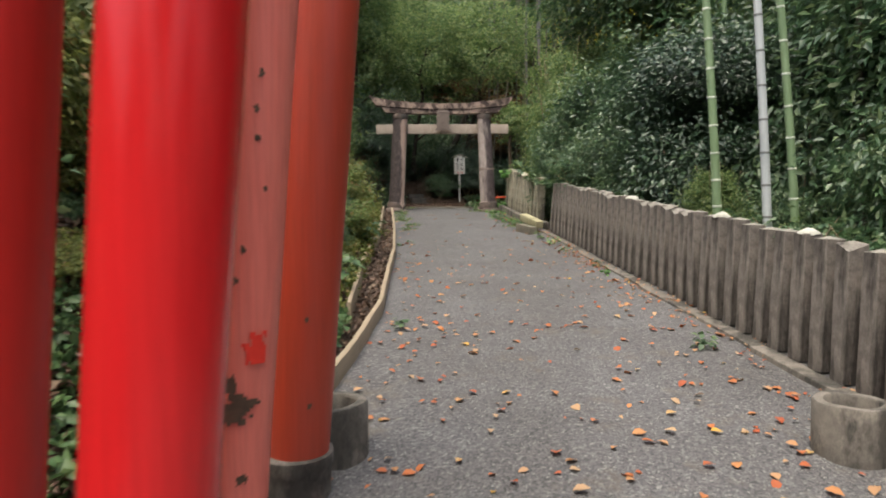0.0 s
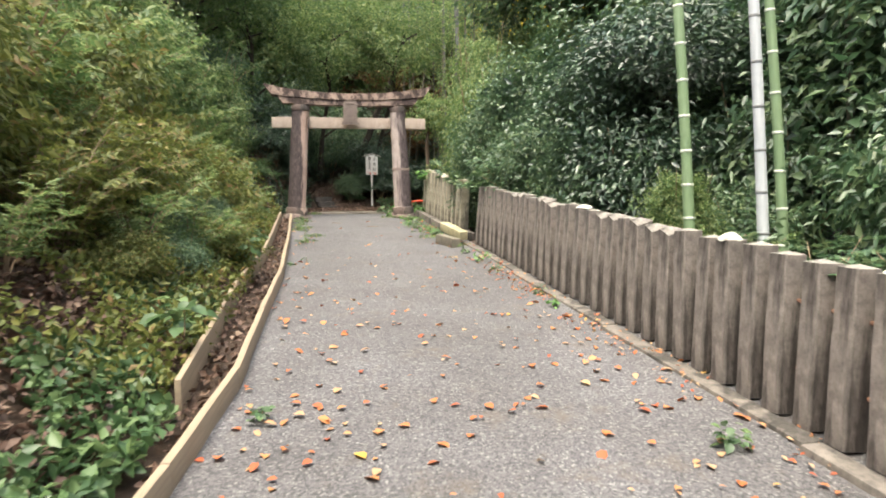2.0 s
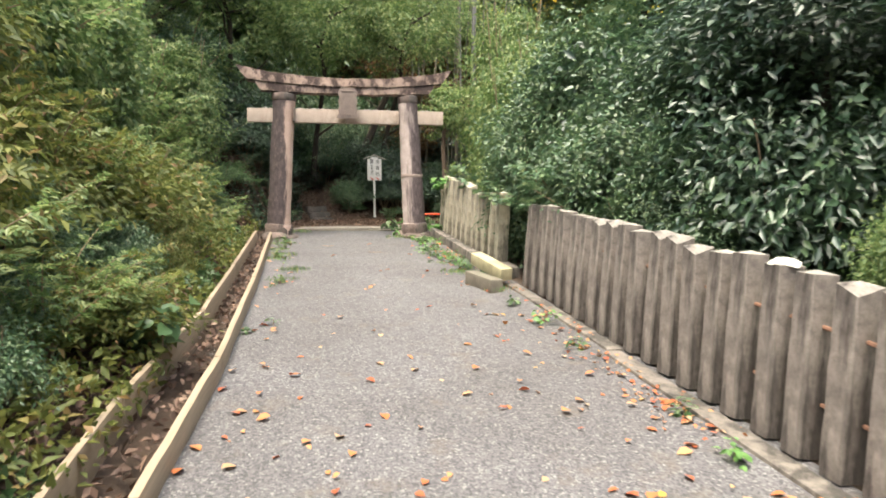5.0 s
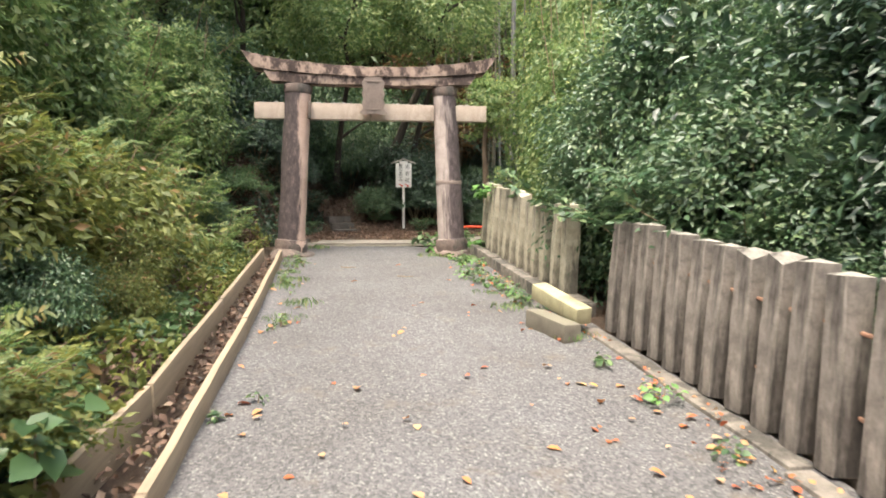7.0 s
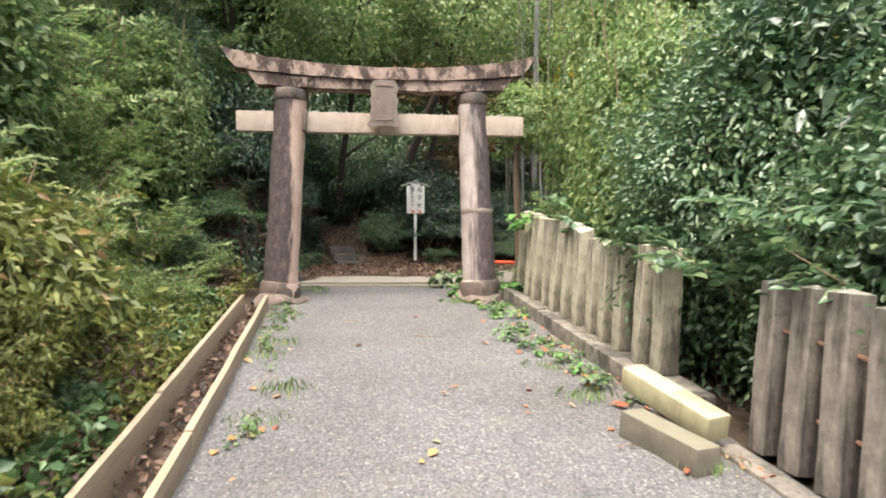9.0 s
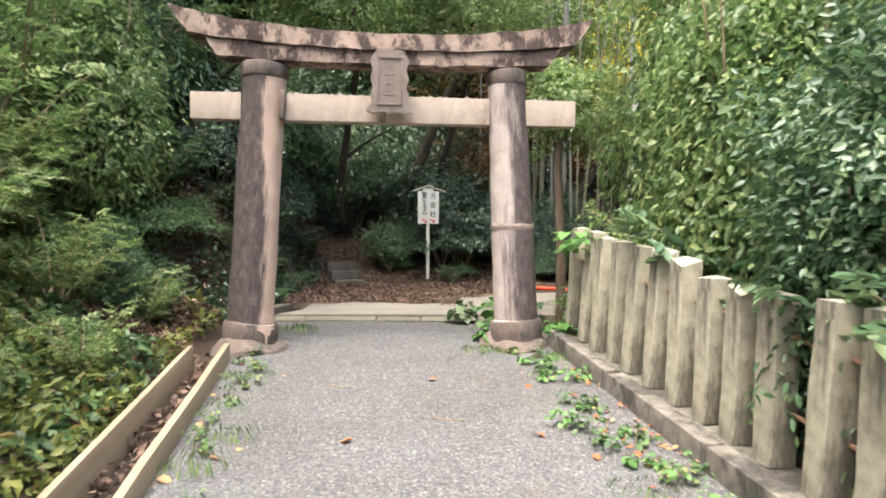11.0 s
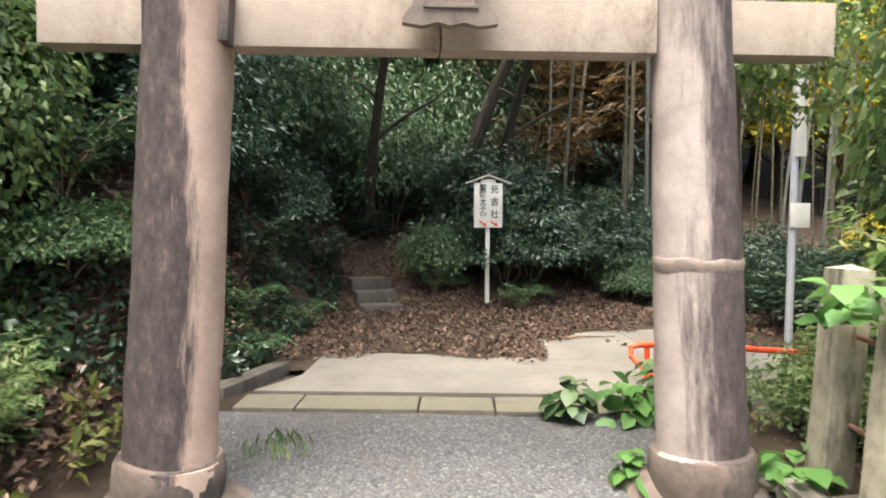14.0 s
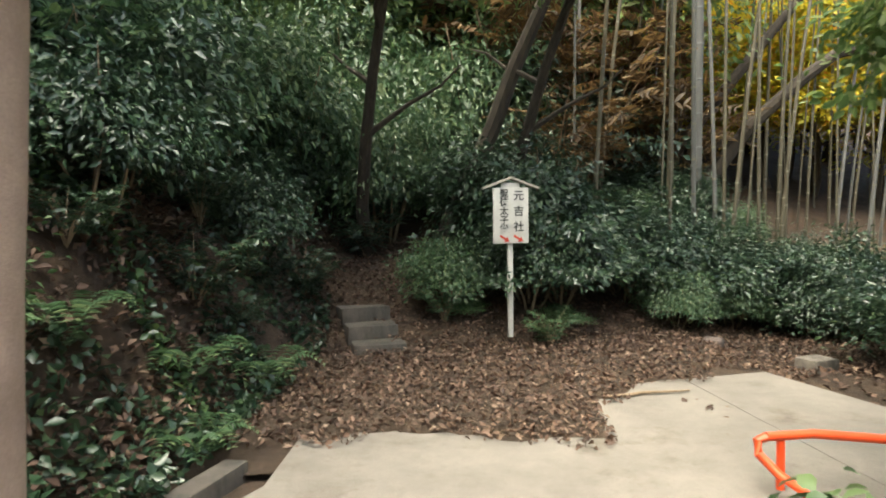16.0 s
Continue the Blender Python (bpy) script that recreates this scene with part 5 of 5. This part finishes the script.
# Dark leaf colour here also stands for the shade on the bank.
scatter("bank_ivy", 16000, (-2.6, 0.9, 19.3, 24.8), 0.085, 50, LEAF_DARK, "dark ivy and weeds hanging on the earth bank", "ground cover", 0.5, 0.22, 0.6, keep=lambda x, y: x < 0.3 + 0.15 * (y - 20) and patch(x, y, 5, -0.15, 1.3))
scatter("leaf_litter", 60000, (-3.6, 0.4, 2.0, 22.5), 0.080, 42, LEAF_DRY, "brown fallen leaves on the bank", "leaf litter", 0.7, 0.16, 0.55, keep=on_bank)
scatter("landing_litter", 30000, (-0.3, 7.5, 20.9, 26.5), 0.056, 43, LEAF_DRY, "dry brown leaves drifted over the landing", "leaf litter", 0.7, 0.06, 0.5,
        height=lambda x, y: max(land(x, y), 1.345 + 0.045 * soft_step(-0.05, 0.5, y - drift_edge(x)) if 0.5 < x < 5 else -9), keep=lambda x, y: y > drift_edge(x) + 0.25 * noise.noise(Vector((x * 2, y * 2, 1))))
scatter("gutter_litter", 3000, (-0.3, 0.35, 3.0, 17.8), 0.07, 46, LEAF_DRY, "brown leaves caught between the edging boards", "leaf litter", 0.7, 0.04, 0.55,
        height=lambda x, y: path_height(y) + 0.02, keep=lambda x, y: board_x(y) - 0.40 < x < board_x(y) - 0.05)
edge_keep = lambda x, y: board_x(y) + 0.03 < x < 3.25 and random.Random(int(x * 7919 + y * 104729)).random() < (0.25 + 0.75 * max(soft_step(2.2, 3.1, x), soft_step(0.7, 0.1, x - board_x(y))) + 0.5 * soft_step(10, 5, y)) * (1 - 0.75 * soft_step(9, 14, y))
scatter("fallen_leaves", 1700, (-0.8, 3.25, 1.0, 18.5), 0.075, 44, LEAF_FALLEN, "orange and yellow fallen leaves on the gravel", "fallen leaves", 0.88, 0.025, 0.7, height=gravel_height, keep=edge_keep)
scatter("fence_litter", 1300, (2.95, 3.35, 1.0, 18.0), 0.045, 47, LEAF_FALLEN, "faded leaves gathered along the fence foot", "fallen leaves", 0.8, 0.03, 0.6, height=gravel_height, keep=lambda x, y: patch(x, y, 3, -0.1, 1.5))
scatter("right_litter", 9000, (3.6, 9.0, 2.0, 23.0), 0.085, 48, LEAF_DRY, "brown leaf litter behind the fence", "leaf litter", 0.75, 0.05, 0.55)
scatter("right_weeds", 9000, (3.75, 6.5, 3.0, 19.5), 0.075, 49, LEAF_MID, "weeds behind the fence", "ground cover", 0.5, 0.35, 0.5)


def stones(name, n, region, size, seed, material, label):
    """Loose stones, joined."""
    r = np.random.default_rng(seed)
    base = np.array([(0, 0, 0.6), (1, 0, 0), (0, 1, 0), (-1, 0, 0), (0, -1, 0)], float)
    face = np.array([(0, 1, 2), (0, 2, 3), (0, 3, 4), (0, 4, 1)])
    x0, x1, y0, y1 = region
    xs, ys = r.uniform(x0, x1, n), r.uniform(y0, y1, n)
    s = size * r.uniform(0.4, 1.0, n) ** 1.5
    ang = r.uniform(0, 6.28, n)
    zs = np.array([gravel_height(x, y) for x, y in zip(xs, ys)])
    v = base[None] * s[:, None, None] * r.uniform(0.7, 1.3, (n, 5, 3))
    c, d = np.cos(ang)[:, None], np.sin(ang)[:, None]
    v = np.stack([v[..., 0] * c - v[..., 1] * d, v[..., 0] * d + v[..., 1] * c, v[..., 2]], -1) + np.stack([xs, ys, zs], 1)[:, None]
    f = (face[None] + np.arange(n)[:, None, None] * 5).reshape(-1, 3)
    return tagged(raw(name, v.reshape(-1, 3), f, material), label, "gravel", kind="stuff")


m_st, n_st, l_st, p_st = shader("loose_gravel")
g_st = n_st.new("ShaderNodeNewGeometry")
l_st.new(ramp(n_st, l_st, g_st.outputs["Random Per Island"], [(0, (0.055, 0.053, 0.055)), (0.5, (0.115, 0.11, 0.113)), (0.97, (0.15, 0.146, 0.148)), (1, (0.26, 0.25, 0.245))]), p_st.inputs["Base Color"])
p_st.inputs["Roughness"].default_value = 0.95
stones("loose_gravel", 30000, (0.1, 3.3, 2.0, 19.3), 0.011, 61, m_st, "loose grey gravel stones on the path")


def tuft(x, y, z, seed, n=60, tall=0.2, spread=0.12, label="green grass tuft at the path edge"):
    r = np.random.default_rng(seed)
    a = r.uniform(0, 6.28, n)
    d = r.uniform(0, 1, n) ** 0.7 * spread
    pos = np.stack([x + np.cos(a) * d, y + np.sin(a) * d, np.full(n, z) + tall * 0.4], 1)
    way = unit(np.stack([np.cos(a) * 0.25, np.sin(a) * 0.25, np.ones(n)], 1) + r.normal(size=(n, 3)) * 0.3)
    nor = unit(np.stack([np.cos(a), np.sin(a), np.full(n, 0.3)], 1))
    ln = tall * r.uniform(0.6, 1.1, n)
    v, f = blades(pos, nor, way, ln, ln * 0.12)
    return tagged(raw("grass_tuft", v, f, GRASS), label, "grass", "grass tufts", "stuff")


def weed(x, y, z, seed, n=26, leaf=0.07, size=0.13, material=LEAF_IVY, label="small leafy weed on the gravel edge"):
    t = empty("weed", pose(x, y, z), label, "weed", "path weeds")
    r = np.random.default_rng(seed)
    d = unit(r.normal(size=(n, 3)) * np.array([1, 1, 0.5]) + np.array([0, 0, 0.5]))
    pos = d * size * r.uniform(0.3, 1, (n, 1)) + np.array([0, 0, size * 0.3])
    ln = leaf * r.uniform(0.6, 1.2, n)
    v, f = fine_blades(pos, unit(np.array([0, 0, 1.0]) + d * 0.4 + r.normal(size=(n, 3)) * 0.35), d, ln, ln * 0.75)
    raw("leaves", v, f, material, t)
    part("stem", tube([(0, 0, -0.03), (0.01, 0, size * 0.7)], [0.006, 0.003], 5), TWIG, t)
    return t


rw = random.Random(77)
for i, (x, y) in enumerate(((3.08, 8.5), (3.15, 9.1), (3.1, 10.6), (3.12, 11.4), (3.05, 12.2), (3.05, 14.4), (3.1, 15.1), (3.05, 15.6), (3.0, 16.3), (3.1, 16.9), (3.2, 14.0), (2.95, 17.2), (2.75, 16.0), (2.8, 5.1), (0.22, 6.0))):
    weed(x, y, path_height(y), i + 300, rw.randint(18, 40), 0.06, rw.uniform(0.09, 0.16), LEAF_IVY if i % 3 else LEAF_BRIGHT)
for i, (x, y) in enumerate(((0.5, 16.6), (0.55, 17.3), (0.48, 15.6), (0.6, 16.0), (3.15, 13.0), (2.85, 15.0), (0.75, 14.6), (0.85, 18.9), (2.62, 17.9), (3.2, 17.6), (2.9, 14.2), (0.6, 14.0))):
    tuft(x, y, path_height(y), 500 + i, 70, rw.uniform(0.06, 0.11), 0.22)
for i in range(26):
    y = rw.uniform(13.6, 17.9)
    weed(rw.uniform(2.85, 3.24), y, path_height(y), 340 + i, rw.randint(14, 34), 0.05, rw.uniform(0.06, 0.13), (LEAF_IVY, LEAF_BRIGHT, GRASS)[i % 3])
for i in range(22):
    y = rw.uniform(11.5, 18.0)
    weed(board_x(y) + rw.uniform(0.06, 0.35), y, path_height(y), 380 + i, rw.randint(12, 26), 0.04, rw.uniform(0.05, 0.10), (GRASS, LEAF_IVY)[i % 2])
# broad-leaved plants by the gate's foot and over the fence
for i, (x, y, z, s, n) in enumerate(((2.70, 18.35, 1.27, 0.15, 24), (2.68, 19.35, 1.33, 0.20, 40), (3.05, 19.3, 1.33, 0.26, 50), (3.42, 17.75, 2.12, 0.26, 26), (3.40, 18.1, 1.30, 0.25, 40), (-0.35, 6.9, 0.75, 0.25, 20), (-0.1, 10.2, 0.95, 0.3, 24), (3.45, 19.6, 1.33, 0.3, 50))):
    weed(x, y, z, 700 + i, n, 0.15, s, LEAF_BRIGHT if i not in (1, 5, 6, 7) else LEAF_IVY, "broad-leaved green plant growing beside stone")


def fern(x, y, seed, s=0.5):
    z = land(x, y)
    t = empty("fern", pose(x, y, z), "green fern with arching fronds on the bank", "fern", "ferns")
    r = np.random.default_rng(seed)
    for k in range(7):
        a = k * 0.9 + r.uniform(-0.2, 0.2)
        f = np.linspace(0.1, 1, 16)
        rad = s * f
        hz = s * (0.75 * np.sin(f * 2.3))
        axis = np.stack([np.cos(a) * rad, np.sin(a) * rad, hz], 1)
        side = np.array([-math.sin(a), math.cos(a), 0])
        ln = s * 0.26 * np.sin(np.clip(f * 2.9, 0.2, 3.0)) + 0.02
        pos = np.concatenate([axis + side * ln[:, None] * 0.5, axis - side * ln[:, None] * 0.5])
        way = np.concatenate([np.tile(side, (16, 1)), np.tile(-side, (16, 1))]) + np.array([math.cos(a), math.sin(a), -0.2]) * 0.35
        v, fc = blades(pos, np.tile(np.array([0, 0, 1.0]), (32, 1)), way, np.concatenate([ln, ln]), np.full(32, s * 0.06))
        raw("frond", v, fc, LEAF_MID, t)
    return t


for i, (x, y, s) in enumerate(((0.15, 21.6, 0.45), (0.35, 21.0, 0.35), (0.5, 22.5, 0.5), (-0.2, 20.6, 0.4), (-0.75, 14.6, 0.35), (-0.6, 11.4, 0.35), (4.3, 5.0, 0.6), (4.6, 6.3, 0.7))):
    fern(x, y, 900 + i, s)


def stick(a, b, r, seed, label="thin dry fallen stick on the ground"):
    return tagged(part("stick", tube(bent(a, b, 4, 0.02, seed), [r, r, r * 0.9, r * 0.7, r * 0.4], 6), TWIG), label, "stick", "fallen sticks")


stick((3.7, 23.6, land(3.7, 23.6) + 0.03), (4.35, 23.1, land(4.35, 23.1) + 0.03), 0.035, 1, "fallen dry branch among leaves")
stick((3.2, 22.0, 1.375), (3.95, 22.1, 1.375), 0.015, 2)
stick((1.9, 16.2, gravel_height(1.9, 16.2) + 0.01), (2.15, 16.15, gravel_height(2.15, 16.15) + 0.01), 0.005, 3)
stick((1.2, 17.0, gravel_height(1.2, 17) + 0.01), (1.42, 16.9, gravel_height(1.42, 16.9) + 0.01), 0.005, 4)
stick((6.2, 22.6, land(6.2, 22.6) + 0.05), (7.6, 21.9, land(7.6, 21.9) + 0.08), 0.03, 5, "fallen dry branch among leaves")
